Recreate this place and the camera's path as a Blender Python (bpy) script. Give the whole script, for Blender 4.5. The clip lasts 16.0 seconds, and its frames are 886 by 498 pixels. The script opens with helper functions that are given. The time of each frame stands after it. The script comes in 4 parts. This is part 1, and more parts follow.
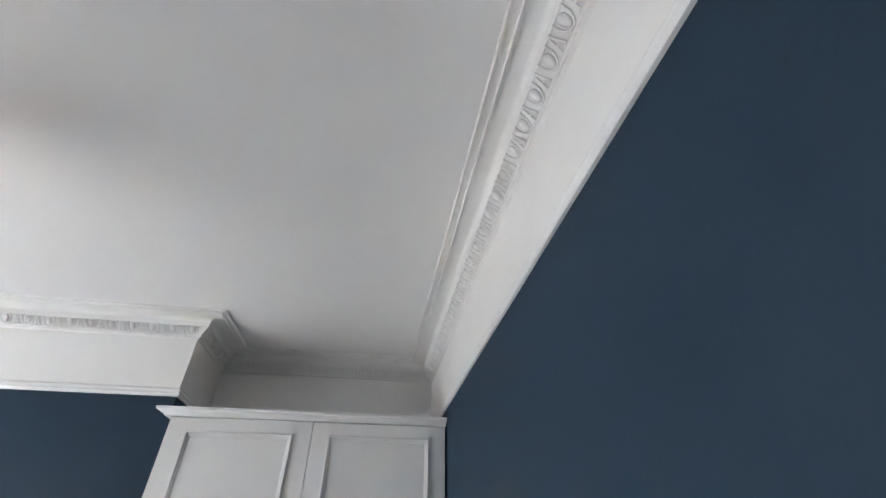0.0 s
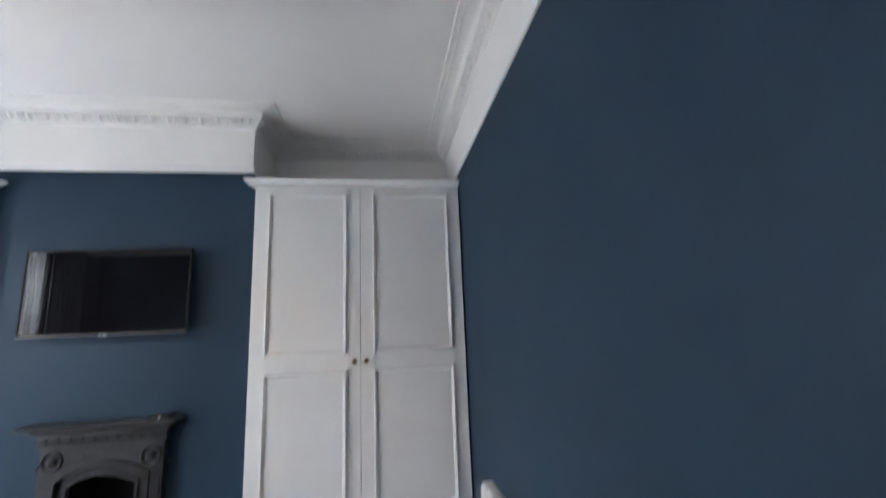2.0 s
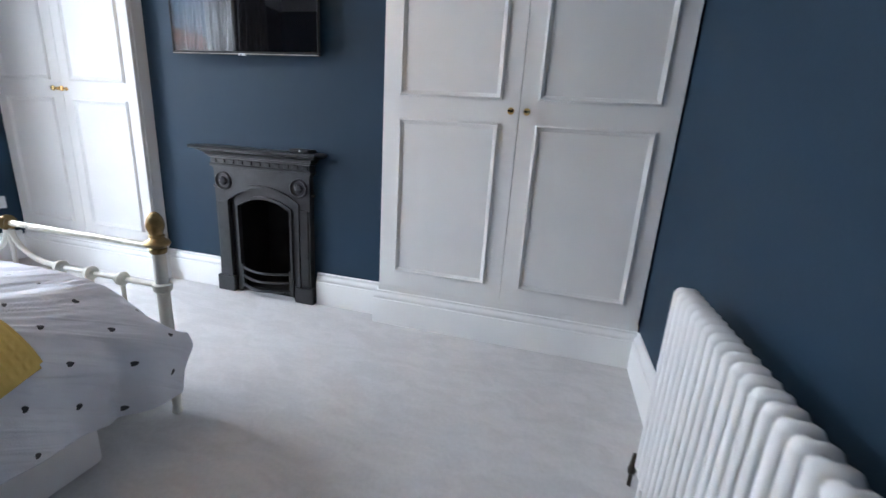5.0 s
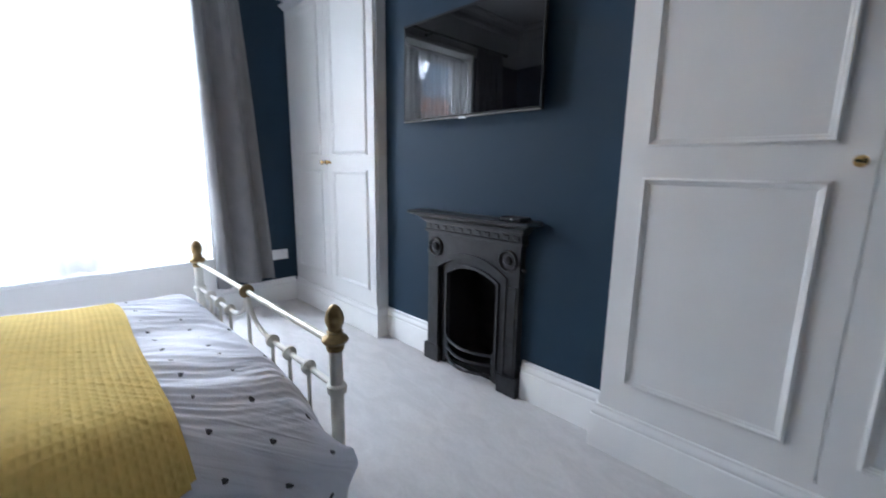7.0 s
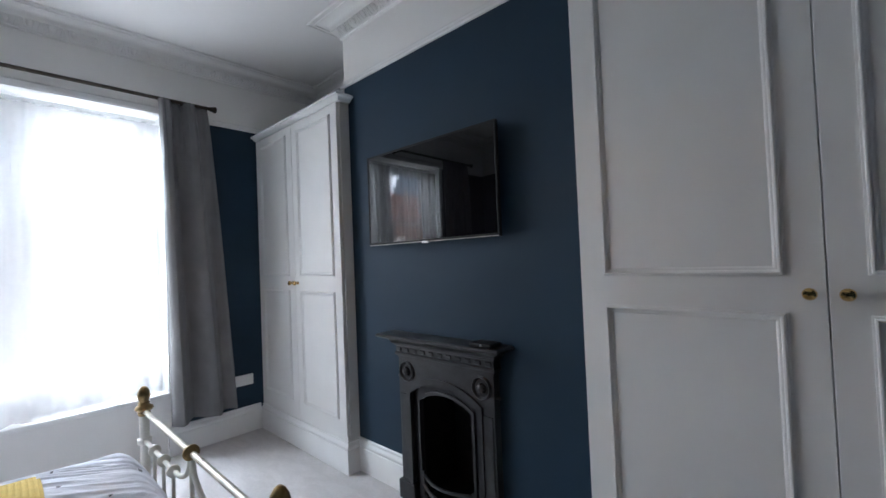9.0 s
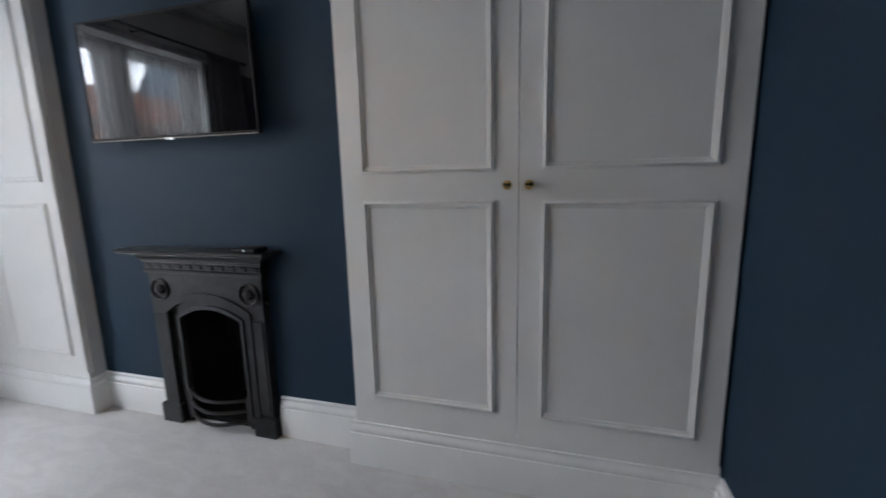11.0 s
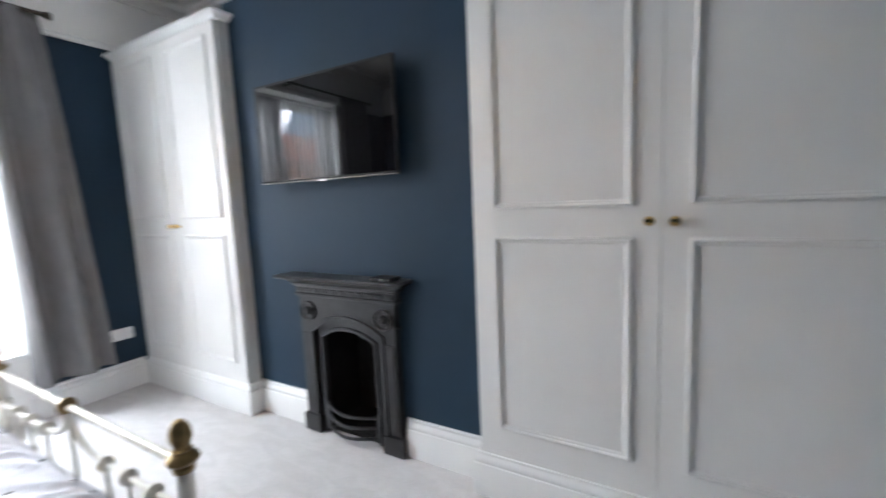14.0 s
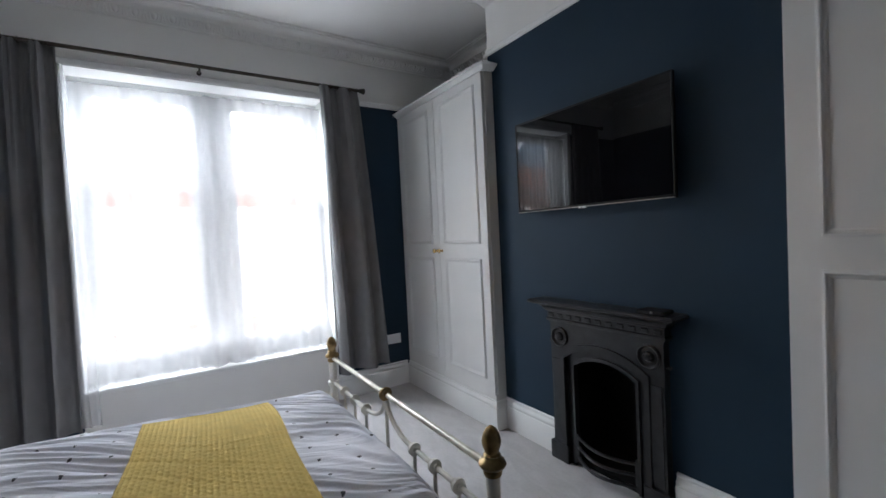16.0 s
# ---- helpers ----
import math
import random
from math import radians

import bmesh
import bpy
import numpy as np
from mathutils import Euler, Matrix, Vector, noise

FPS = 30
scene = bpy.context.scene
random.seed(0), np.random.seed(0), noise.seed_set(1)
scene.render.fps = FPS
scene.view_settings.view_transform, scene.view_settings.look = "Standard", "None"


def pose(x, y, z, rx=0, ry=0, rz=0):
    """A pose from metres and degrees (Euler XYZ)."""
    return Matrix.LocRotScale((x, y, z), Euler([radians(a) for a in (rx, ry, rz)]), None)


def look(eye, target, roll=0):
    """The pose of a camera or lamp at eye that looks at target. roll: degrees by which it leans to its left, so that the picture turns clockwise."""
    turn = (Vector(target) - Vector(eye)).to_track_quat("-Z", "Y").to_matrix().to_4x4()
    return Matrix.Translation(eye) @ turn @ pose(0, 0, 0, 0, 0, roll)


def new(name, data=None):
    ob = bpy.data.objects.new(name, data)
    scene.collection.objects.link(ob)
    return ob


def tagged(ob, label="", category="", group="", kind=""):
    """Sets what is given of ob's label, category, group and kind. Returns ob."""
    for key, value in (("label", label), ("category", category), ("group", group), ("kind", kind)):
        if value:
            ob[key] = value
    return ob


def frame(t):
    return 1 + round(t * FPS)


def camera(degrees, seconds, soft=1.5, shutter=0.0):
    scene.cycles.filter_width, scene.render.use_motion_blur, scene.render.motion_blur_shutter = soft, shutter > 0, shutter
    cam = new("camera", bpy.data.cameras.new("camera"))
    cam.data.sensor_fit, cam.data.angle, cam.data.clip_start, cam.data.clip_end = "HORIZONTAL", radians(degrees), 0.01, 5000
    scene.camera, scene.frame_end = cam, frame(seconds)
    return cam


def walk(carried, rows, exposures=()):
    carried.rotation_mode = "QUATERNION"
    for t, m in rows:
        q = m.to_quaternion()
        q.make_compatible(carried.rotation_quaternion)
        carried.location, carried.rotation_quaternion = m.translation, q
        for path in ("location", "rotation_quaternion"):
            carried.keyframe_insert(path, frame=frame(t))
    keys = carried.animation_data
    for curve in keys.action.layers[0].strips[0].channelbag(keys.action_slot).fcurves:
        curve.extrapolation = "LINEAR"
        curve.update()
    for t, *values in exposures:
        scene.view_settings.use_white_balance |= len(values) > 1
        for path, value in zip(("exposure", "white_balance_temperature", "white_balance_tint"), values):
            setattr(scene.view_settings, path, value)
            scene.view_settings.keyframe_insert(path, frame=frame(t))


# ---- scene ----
cam = camera(93.3, 16.0, soft=1.5, shutter=0.5)
PATH = [
    (0, (-0.391, -2.405, 1.864), (-0.129, -0.809, 3.04), -0.0),
    (0.5, (-0.404, -2.469, 1.83), (-0.134, -0.851, 2.974), -0.6),
    (1, (-0.466, -2.993, 1.689), (-0.214, -1.265, 2.662), -0.2),
    (1.5, (-0.47, -2.96, 1.664), (-0.194, -1.148, 2.466), -1.2),
    (2, (-0.528, -2.883, 1.432), (-0.248, -0.936, 1.79), -2.3),
    (2.5, (-0.482, -2.833, 1.314), (-0.315, -0.84, 1.303), -1.7),
    (3, (-0.476, -2.817, 1.205), (-0.412, -0.841, 0.899), -1.9),
    (5.3, (-0.467, -2.015, 1.102), (-1.057, -0.181, 0.563), 3.1),
    (5.5, (-0.468, -1.951, 1.116), (-1.138, -0.144, 0.582), 2.4),
    (6, (-0.57, -1.803, 1.119), (-1.538, -0.125, 0.619), 3.5),
    (6.2, (-0.603, -1.764, 1.126), (-1.67, -0.144, 0.638), 3.0),
    (6.5, (-0.657, -1.718, 1.137), (-1.796, -0.15, 0.646), 1.8),
    (7, (-0.685, -1.645, 1.187), (-2.09, -0.272, 0.81), 0.8),
    (7.5, (-0.692, -1.575, 1.254), (-2.194, -0.277, 1.011), 0.8),
    (8, (-0.699, -1.547, 1.327), (-2.169, -0.193, 1.243), -0.3),
    (8.2, (-0.692, -1.548, 1.363), (-2.13, -0.158, 1.352), -1.0),
    (10.3, (-0.626, -1.542, 1.332), (-1.652, 0.173, 1.256), -1.1),
    (10.5, (-0.591, -1.522, 1.298), (-1.471, 0.268, 1.144), -1.3),
    (11, (-0.53, -1.518, 1.26), (-1.083, 0.373, 0.915), -1.3),
    (11.5, (-0.488, -1.51, 1.261), (-0.817, 0.432, 0.912), -1.7),
    (12, (-0.456, -1.498, 1.33), (-0.711, 0.483, 1.222), -3.5),
    (12.5, (-0.449, -1.499, 1.371), (-0.707, 0.483, 1.331), -3.2),
    (13, (-0.478, -1.506, 1.36), (-0.796, 0.459, 1.156), -2.9),
    (13.5, (-0.52, -1.531, 1.326), (-1.002, 0.391, 1.058), -2.2),
    (14, (-0.628, -1.588, 1.324), (-1.62, 0.133, 1.091), -2.5),
    (14.5, (-0.714, -1.656, 1.334), (-2.062, -0.19, 1.153), -2.3),
    (15, (-0.766, -1.726, 1.341), (-2.322, -0.475, 1.227), -1.6),
    (15.3, (-0.777, -1.745, 1.365), (-2.388, -0.563, 1.266), -1.8),
    (15.5, (-0.797, -1.761, 1.347), (-2.435, -0.616, 1.271), -2.0),
    (16, (-0.817, -1.782, 1.341), (-2.5, -0.703, 1.278), -2.9),
]
walk(cam, [(t, look(eye, target, roll)) for t, eye, target, roll in PATH],
     [(0, 2.85, 6150, 10), (0.9, 3.0, 6150, 10), (1.5, 2.6, 6100, 10), (2.2, 2.6, 5850, 10), (3, 2.85, 5700, 10), (5.5, 2.6, 5650, 10), (7, 2.2, 5550, 10), (8, 1.65, 5650, 10),
      (10.5, 1.6, 5900, 10), (11.5, 1.85, 6050, 10), (12.5, 2.35, 6150, 10), (13.5, 2.6, 6000, 10), (14.5, 2.45, 6050, 10), (15.2, 1.9, 6050, 10), (16, 1.15, 5950, 10)])

# ---- world, sun, window light ----
world = bpy.data.worlds.new("sky_world")
scene.world = world
world.use_nodes = True
wn = world.node_tree
sky = wn.nodes.new("ShaderNodeTexSky")
sky.sky_type = "NISHITA"
sky.sun_disc = False
sky.sun_elevation = radians(42)
sky.sun_rotation = radians(75)
wn.nodes["Background"].inputs["Strength"].default_value = 0.15
wn.links.new(sky.outputs["Color"], wn.nodes["Background"].inputs["Color"])

sun_data = bpy.data.lights.new("sun", "SUN")
sun_data.energy = 5.0
sun_data.angle = radians(0.6)
sun_data.color = (1.0, 0.95, 0.88)
sun = new("sun", sun_data)
sun.matrix_world = look((8, 3, 9), (0, 0.8, 0.7))

sky_lamp = bpy.data.lights.new("window_skylight", "AREA")
sky_lamp.shape = "RECTANGLE"
sky_lamp.size, sky_lamp.size_y = 2.0, 1.3
sky_lamp.energy = 84
sky_lamp.color = (0.93, 0.97, 1.0)
lamp_ob = new("window_skylight", sky_lamp)
lamp_ob.matrix_world = look((-5.25, -1.6, 2.86), (-3.85, -1.5, 1.72))

# daylight thrown up into the room from the sunlit street
street_lamp = bpy.data.lights.new("window_street_bounce", "AREA")
street_lamp.shape = "RECTANGLE"
street_lamp.size, street_lamp.size_y = 1.6, 1.2
street_lamp.energy = 12
street_lamp.color = (1.0, 0.985, 0.96)
street_ob = new("window_street_bounce", street_lamp)
street_ob.matrix_world = look((-4.66, -1.5, 1.15), (-3.0, -1.5, 2.0))


# ---- materials ----
def material(name, color, rough=0.6, metal=0.0, vary=0.06, scale=6.0, bump=0.0, bump_scale=120.0, spec=0.5, island=False):
    m = bpy.data.materials.new(name)
    m.use_nodes = True
    nt = m.node_tree
    b = nt.nodes["Principled BSDF"]
    b.inputs["Roughness"].default_value = rough
    b.inputs["Metallic"].default_value = metal
    b.inputs["Specular IOR Level"].default_value = spec
    tc = nt.nodes.new("ShaderNodeTexCoord")
    n1 = nt.nodes.new("ShaderNodeTexNoise")
    n1.inputs["Scale"].default_value = scale
    n1.inputs["Detail"].default_value = 6
    nt.links.new(tc.outputs["Object"], n1.inputs["Vector"])
    ramp = nt.nodes.new("ShaderNodeValToRGB")
    lo = [max(0.0, c * (1 - vary)) for c in color]
    hi = [min(1.0, c * (1 + vary)) for c in color]
    ramp.color_ramp.elements[0].position, ramp.color_ramp.elements[1].position = 0.3, 0.7
    ramp.color_ramp.elements[0].color = (*lo, 1)
    ramp.color_ramp.elements[1].color = (*hi, 1)
    nt.links.new(n1.outputs["Fac"], ramp.inputs["Fac"])
    nt.links.new(ramp.outputs["Color"], b.inputs["Base Color"])
    rr = nt.nodes.new("ShaderNodeMapRange")
    rr.inputs["To Min"].default_value = max(0.02, rough - 0.07)
    rr.inputs["To Max"].default_value = min(1.0, rough + 0.07)
    nt.links.new(n1.outputs["Fac"], rr.inputs["Value"])
    nt.links.new(rr.outputs["Result"], b.inputs["Roughness"])
    if bump:
        n2 = nt.nodes.new("ShaderNodeTexNoise")
        n2.inputs["Scale"].default_value = bump_scale
        n2.inputs["Detail"].default_value = 4
        nt.links.new(tc.outputs["Object"], n2.inputs["Vector"])
        bp = nt.nodes.new("ShaderNodeBump")
        bp.inputs["Strength"].default_value = bump
        bp.inputs["Distance"].default_value = 0.004
        nt.links.new(n2.outputs["Fac"], bp.inputs["Height"])
        nt.links.new(bp.outputs["Normal"], b.inputs["Normal"])
    return m


def add_pile_marks(m):
    """Brushed patches where feet and a vacuum cleaner have laid the pile one way or the other."""
    nt = m.node_tree
    b = nt.nodes["Principled BSDF"]
    base = b.inputs["Base Color"].links[0].from_socket
    tc = nt.nodes.new("ShaderNodeTexCoord")
    mp = nt.nodes.new("ShaderNodeMapping")
    mp.inputs["Rotation"].default_value = (0, 0, 0.5)
    mp.inputs["Scale"].default_value = (5.0, 11.0, 1.0)
    nt.links.new(tc.outputs["Object"], mp.inputs[0])
    n = nt.nodes.new("ShaderNodeTexNoise")
    n.inputs["Scale"].default_value = 1.0
    n.inputs["Detail"].default_value = 5.0
    n.inputs["Distortion"].default_value = 1.2
    nt.links.new(mp.outputs[0], n.inputs["Vector"])
    r = nt.nodes.new("ShaderNodeMapRange")
    r.inputs["From Min"].default_value, r.inputs["From Max"].default_value = 0.38, 0.62
    r.inputs["To Min"].default_value, r.inputs["To Max"].default_value = 0.945, 1.035
    nt.links.new(n.outputs["Fac"], r.inputs["Value"])
    mix = nt.nodes.new("ShaderNodeMix")
    mix.data_type, mix.blend_type = "RGBA", "MULTIPLY"
    mix.inputs["Factor"].default_value = 1.0
    nt.links.new(base, mix.inputs[6])
    nt.links.new(r.outputs["Result"], mix.inputs[7])
    nt.links.new(mix.outputs[2], b.inputs["Base Color"])


BLUE = material("blue_wall_paint", (0.0145, 0.0345, 0.060), 0.62, 0, 0.07, 2.5, 0.12, 90, 0.25)
WHITE = material("white_plaster", (0.83, 0.82, 0.80), 0.75, 0, 0.03, 2.0, 0.15, 70, 0.3)
CEIL = material("ceiling_paint", (0.82, 0.81, 0.80), 0.85, 0, 0.025, 1.2, 0.1, 60, 0.2)
SATIN = material("white_satin_wood", (0.74, 0.735, 0.72), 0.58, 0, 0.03, 3.0, 0.08, 60, 0.3)
TRIM = material("white_gloss_trim", (0.80, 0.80, 0.79), 0.32, 0, 0.025, 4.0, 0.05, 40, 0.5)
IRON = material("black_cast_iron", (0.027, 0.027, 0.029), 0.33, 0.25, 0.3, 25.0, 0.25, 140, 0.6)
SOOT = material("sooty_firebrick", (0.012, 0.011, 0.011), 0.9, 0, 0.4, 12.0, 0.5, 60, 0.2)
BRASS = material("aged_brass", (0.27, 0.19, 0.085), 0.34, 0.9, 0.3, 40.0, 0.1, 90)
WORN = material("worn_pale_brass", (0.62, 0.58, 0.48), 0.3, 0.35, 0.35, 14.0, 0.08, 60)
KNOB = material("polished_brass", (0.72, 0.50, 0.20), 0.2, 1.0, 0.1, 30.0)
CREAM = material("cream_metal_paint", (0.74, 0.71, 0.63), 0.35, 0, 0.06, 20.0, 0.08, 60)
RADW = material("radiator_white_enamel", (0.76, 0.76, 0.755), 0.3, 0, 0.02, 5.0)
CARPET = material("pale_grey_carpet", (0.625, 0.61, 0.605), 0.95, 0, 0.04, 60.0, 0.5, 420, 0.1)
add_pile_marks(CARPET)
CURTAIN = material("grey_curtain_cloth", (0.20, 0.197, 0.20), 0.55, 0, 0.08, 8.0, 0.2, 500, 0.35)
SHEET = material("white_bed_linen", (0.78, 0.77, 0.78), 0.85, 0, 0.03, 5.0, 0.3, 300, 0.2)
BLACK = material("black_plastic", (0.012, 0.012, 0.013), 0.55, 0, 0.1, 20.0, spec=0.2)
CHROME = material("brushed_metal", (0.55, 0.55, 0.56), 0.28, 1.0, 0.1, 40.0)
PLASTIC = material("white_plastic", (0.80, 0.80, 0.79), 0.4, 0, 0.02, 8.0)
BRICKR = material("red_brick_facade", (0.38, 0.20, 0.135), 0.85, 0, 0.25, 3.0, 0.5, 20)
STONE = material("pale_stone", (0.5, 0.46, 0.38), 0.85, 0, 0.15, 4.0, 0.3, 20)
SLATE = material("red_roof_tile", (0.42, 0.17, 0.10), 0.7, 0, 0.2, 6.0)
ASPHALT = material("street_asphalt", (0.05, 0.05, 0.05), 0.9, 0, 0.2, 3.0, 0.4, 60)
LEAF = material("leaf_green", (0.06, 0.10, 0.03), 0.6, 0, 0.3, 3.0)
BARK = material("tree_bark", (0.10, 0.07, 0.05), 0.9, 0, 0.3, 8.0, 0.6, 30)
SHADEM = material("lamp_shade_fabric", (0.35, 0.33, 0.31), 0.8, 0, 0.06, 9.0)


def cloth_light(m, amount, clear=0.0):
    """Lets some daylight glow through a cloth."""
    nt = m.node_tree
    b, out = nt.nodes["Principled BSDF"], nt.nodes["Material Output"]
    tr = nt.nodes.new("ShaderNodeBsdfTranslucent")
    tr.inputs["Color"].default_value = (0.9, 0.9, 0.9, 1)
    mx = nt.nodes.new("ShaderNodeMixShader")
    mx.inputs[0].default_value = amount
    nt.links.new(b.outputs[0], mx.inputs[1])
    nt.links.new(tr.outputs[0], mx.inputs[2])
    last = mx
    if clear:
        cl = nt.nodes.new("ShaderNodeBsdfTransparent")
        m2 = nt.nodes.new("ShaderNodeMixShader")
        m2.inputs[0].default_value = clear
        nt.links.new(mx.outputs[0], m2.inputs[1])
        nt.links.new(cl.outputs[0], m2.inputs[2])
        last = m2
    nt.links.new(last.outputs[0], out.inputs["Surface"])


SHEER = material("white_voile", (0.82, 0.82, 0.83), 0.9, 0, 0.03, 30.0)
cloth_light(SHEER, 0.34, 0.60)

GLASS = bpy.data.materials.new("window_glass")
GLASS.use_nodes = True
GLASS.node_tree.nodes["Principled BSDF"].inputs["Transmission Weight"].default_value = 1.0
GLASS.node_tree.nodes["Principled BSDF"].inputs["Roughness"].default_value = 0.0
GLASS.node_tree.nodes["Principled BSDF"].inputs["IOR"].default_value = 1.45

SCREEN = bpy.data.materials.new("tv_screen_glass")
SCREEN.use_nodes = True
SCREEN.node_tree.nodes["Principled BSDF"].inputs["Base Color"].default_value = (0.004, 0.004, 0.005, 1)
SCREEN.node_tree.nodes["Principled BSDF"].inputs["Roughness"].default_value = 0.02
SCREEN.node_tree.nodes["Principled BSDF"].inputs["Specular IOR Level"].default_value = 0.45
PANE = material("curtained_house_window", (0.30, 0.31, 0.33), 0.3, 0, 0.2, 2.0)
BRONZE = material("dark_bronze", (0.055, 0.045, 0.036), 0.35, 0.7, 0.2, 20.0)

BULB = bpy.data.materials.new("warm_bulb")
BULB.use_nodes = True
BULB.node_tree.nodes["Principled BSDF"].inputs["Emission Color"].default_value = (1.0, 0.55, 0.22, 1)
BULB.node_tree.nodes["Principled BSDF"].inputs["Emission Strength"].default_value = 105


# ---- mesh helpers ----
def finish(name, bm, mat, smooth=False):
    bmesh.ops.recalc_face_normals(bm, faces=bm.faces)
    me = bpy.data.meshes.new(name)
    bm.to_mesh(me)
    bm.free()
    mats = mat if isinstance(mat, (list, tuple)) else [mat]
    for one in mats:
        me.materials.append(one)
    if smooth:
        for p in me.polygons:
            p.use_smooth = True
        if smooth != "cloth":
            me.set_sharp_from_angle(angle=radians(38))
    return me


def part(name, bm, mat, parent, label="", smooth=False):
    ob = new(name, finish(name, bm, mat, smooth))
    ob.parent = parent
    if label:
        tagged(ob, label)
    return ob


def shared(name, me, parent, m):
    ob = new(name, me)
    ob.parent = parent
    ob.matrix_local = m
    return ob


def thing(name, label, category, at=(0, 0, 0), group="", kind=""):
    ob = new(name)
    ob.location = at
    ob.empty_display_size = 0.05
    bpy.context.view_layer.update()
    return tagged(ob, label, category, group, kind)


def structure(name, bm, mat, label="", category="", smooth=False):
    return tagged(new(name, finish(name, bm, mat, smooth)), label, category, "", "structure")


def bx(bm, x0, x1, y0, y1, z0, z1, bev=0.0, seg=2):
    vs = [bm.verts.new((x, y, z)) for x in (x0, x1) for y in (y0, y1) for z in (z0, z1)]
    fs = [bm.faces.new([vs[i] for i in f]) for f in ((0, 1, 3, 2), (4, 6, 7, 5), (0, 4, 5, 1), (2, 3, 7, 6), (0, 2, 6, 4), (1, 5, 7, 3))]
    if bev:
        es = list({e for f in fs for e in f.edges})
        bmesh.ops.bevel(bm, geom=es, offset=bev, segments=seg, affect="EDGES", profile=0.5)
    return bm


def box(*a, **k):
    return bx(bmesh.new(), *a, **k)


def slab(outline, axis, a, b):
    """A flat outline pushed from a to b along an axis: (y, z) along x, (x, z) along y."""
    bm = bmesh.new()
    put = (lambda p, d: (d, p[0], p[1])) if axis == "x" else (lambda p, d: (p[0], d, p[1]))
    v0, v1 = [bm.verts.new(put(p, a)) for p in outline], [bm.verts.new(put(p, b)) for p in outline]
    bm.faces.new(v0)
    bm.faces.new(v1)
    n = len(outline)
    for i in range(n):
        bm.faces.new((v0[i], v0[(i + 1) % n], v1[(i + 1) % n], v1[i]))
    return bm


def lathe(profile, n=24, bm=None, at=(0, 0, 0), axis="Z"):
    """Turns (radius, height) pairs round an axis."""
    bm = bm or bmesh.new()
    rings = []
    for r, h in profile:
        ring = []
        for i in range(n):
            a = 2 * math.pi * i / n
            p = (max(r, 1e-4) * math.cos(a), max(r, 1e-4) * math.sin(a), h)
            if axis == "Y":
                p = (p[0], h, p[1])
            elif axis == "X":
                p = (h, p[0], p[1])
            ring.append(bm.verts.new((at[0] + p[0], at[1] + p[1], at[2] + p[2])))
        rings.append(ring)
    for a, b in zip(rings, rings[1:]):
        for i in range(n):
            bm.faces.new((a[i], a[(i + 1) % n], b[(i + 1) % n], b[i]))
    bm.faces.new(rings[0])
    bm.faces.new(rings[-1])
    return bm


def tube(points, r, n=10, bm=None, closed=False):
    bm = bm or bmesh.new()
    pts = [Vector(p) for p in points]
    rings, side = [], None
    for i, p in enumerate(pts):
        d = (pts[min(i + 1, len(pts) - 1)] - pts[max(i - 1, 0)]).normalized()
        if side is None:
            side = d.orthogonal().normalized()
        side = (side - d * side.dot(d)).normalized()
        up = d.cross(side)
        rings.append([bm.verts.new(p + r * (math.cos(2 * math.pi * k / n) * side + math.sin(2 * math.pi * k / n) * up)) for k in range(n)])
    for a, b in zip(rings, rings[1:]):
        for k in range(n):
            bm.faces.new((a[k], a[(k + 1) % n], b[(k + 1) % n], b[k]))
    bm.faces.new(rings[0])
    bm.faces.new(rings[-1])
    return bm


def sweep(path, profile, closed=False, bm=None):
    """Runs a profile of (offset to the left of the path, height) along a level path with mitred corners."""
    bm = bm or bmesh.new()
    n = len(path)
    rings = []
    for i in range(n):
        p = Vector(path[i])
        a = Vector(path[i - 1]) if (i or closed) else None
        b = Vector(path[(i + 1) % n]) if (i < n - 1 or closed) else None
        d0 = (p - a).normalized() if a is not None else None
        d1 = (b - p).normalized() if b is not None else None
        d0, d1 = d0 or d1, d1 or d0
        n0, n1 = Vector((-d0.y, d0.x)), Vector((-d1.y, d1.x))
        m = (n0 + n1) / (1 + n0.dot(n1))
        rings.append([bm.verts.new((p.x + m.x * d, p.y + m.y * d, z)) for d, z in profile])
    k = len(profile)
    for i in range(n if closed else n - 1):
        a, b = rings[i], rings[(i + 1) % n]
        for j in range(k - 1):
            bm.faces.new((a[j], b[j], b[j + 1], a[j + 1]))
    if not closed:
        bm.faces.new(rings[0])
        bm.faces.new(rings[-1])
    return bm


# ---- plan ----
XE, XW = 0.025, -4.28          # right-hand wall, window wall
YB, YA, YS = 0.095, 0.64, -3.25  # chimney breast, alcove backs, wall behind the bed
BL, BR = -3.06, -1.44          # chimney breast edges
H = 3.0
RAIL, RAILE, RAILB = 2.51, 2.525, 2.55      # paint line on the walls and on the breast
WY0, WY1, WZ0, WZ1 = -2.33, -0.665, 0.46, 2.535  # window recess
T = 0.14

# floor and ceiling
bm = bmesh.new()
bmesh.ops.create_grid(bm, x_segments=60, y_segments=60, size=0.5)
for v in bm.verts:
    v.co.x, v.co.y = XW - 0.1 + (v.co.x + 0.5) * (XE - XW + 0.2), YS - 0.1 + (v.co.y + 0.5) * (YA - YS + 0.2)
    v.co.z = 0.0015 * noise.noise(Vector((v.co.x * 5, v.co.y * 5, 0)))
floor = structure("floor", bm, CARPET, "pale grey-beige cut-pile fitted carpet", "carpet", True)
ceiling = structure("ceiling", box(XW - 0.3, XE + T, YS - T, YA + T, H, H + 0.1), CEIL, "plain white painted plaster ceiling", "ceiling")

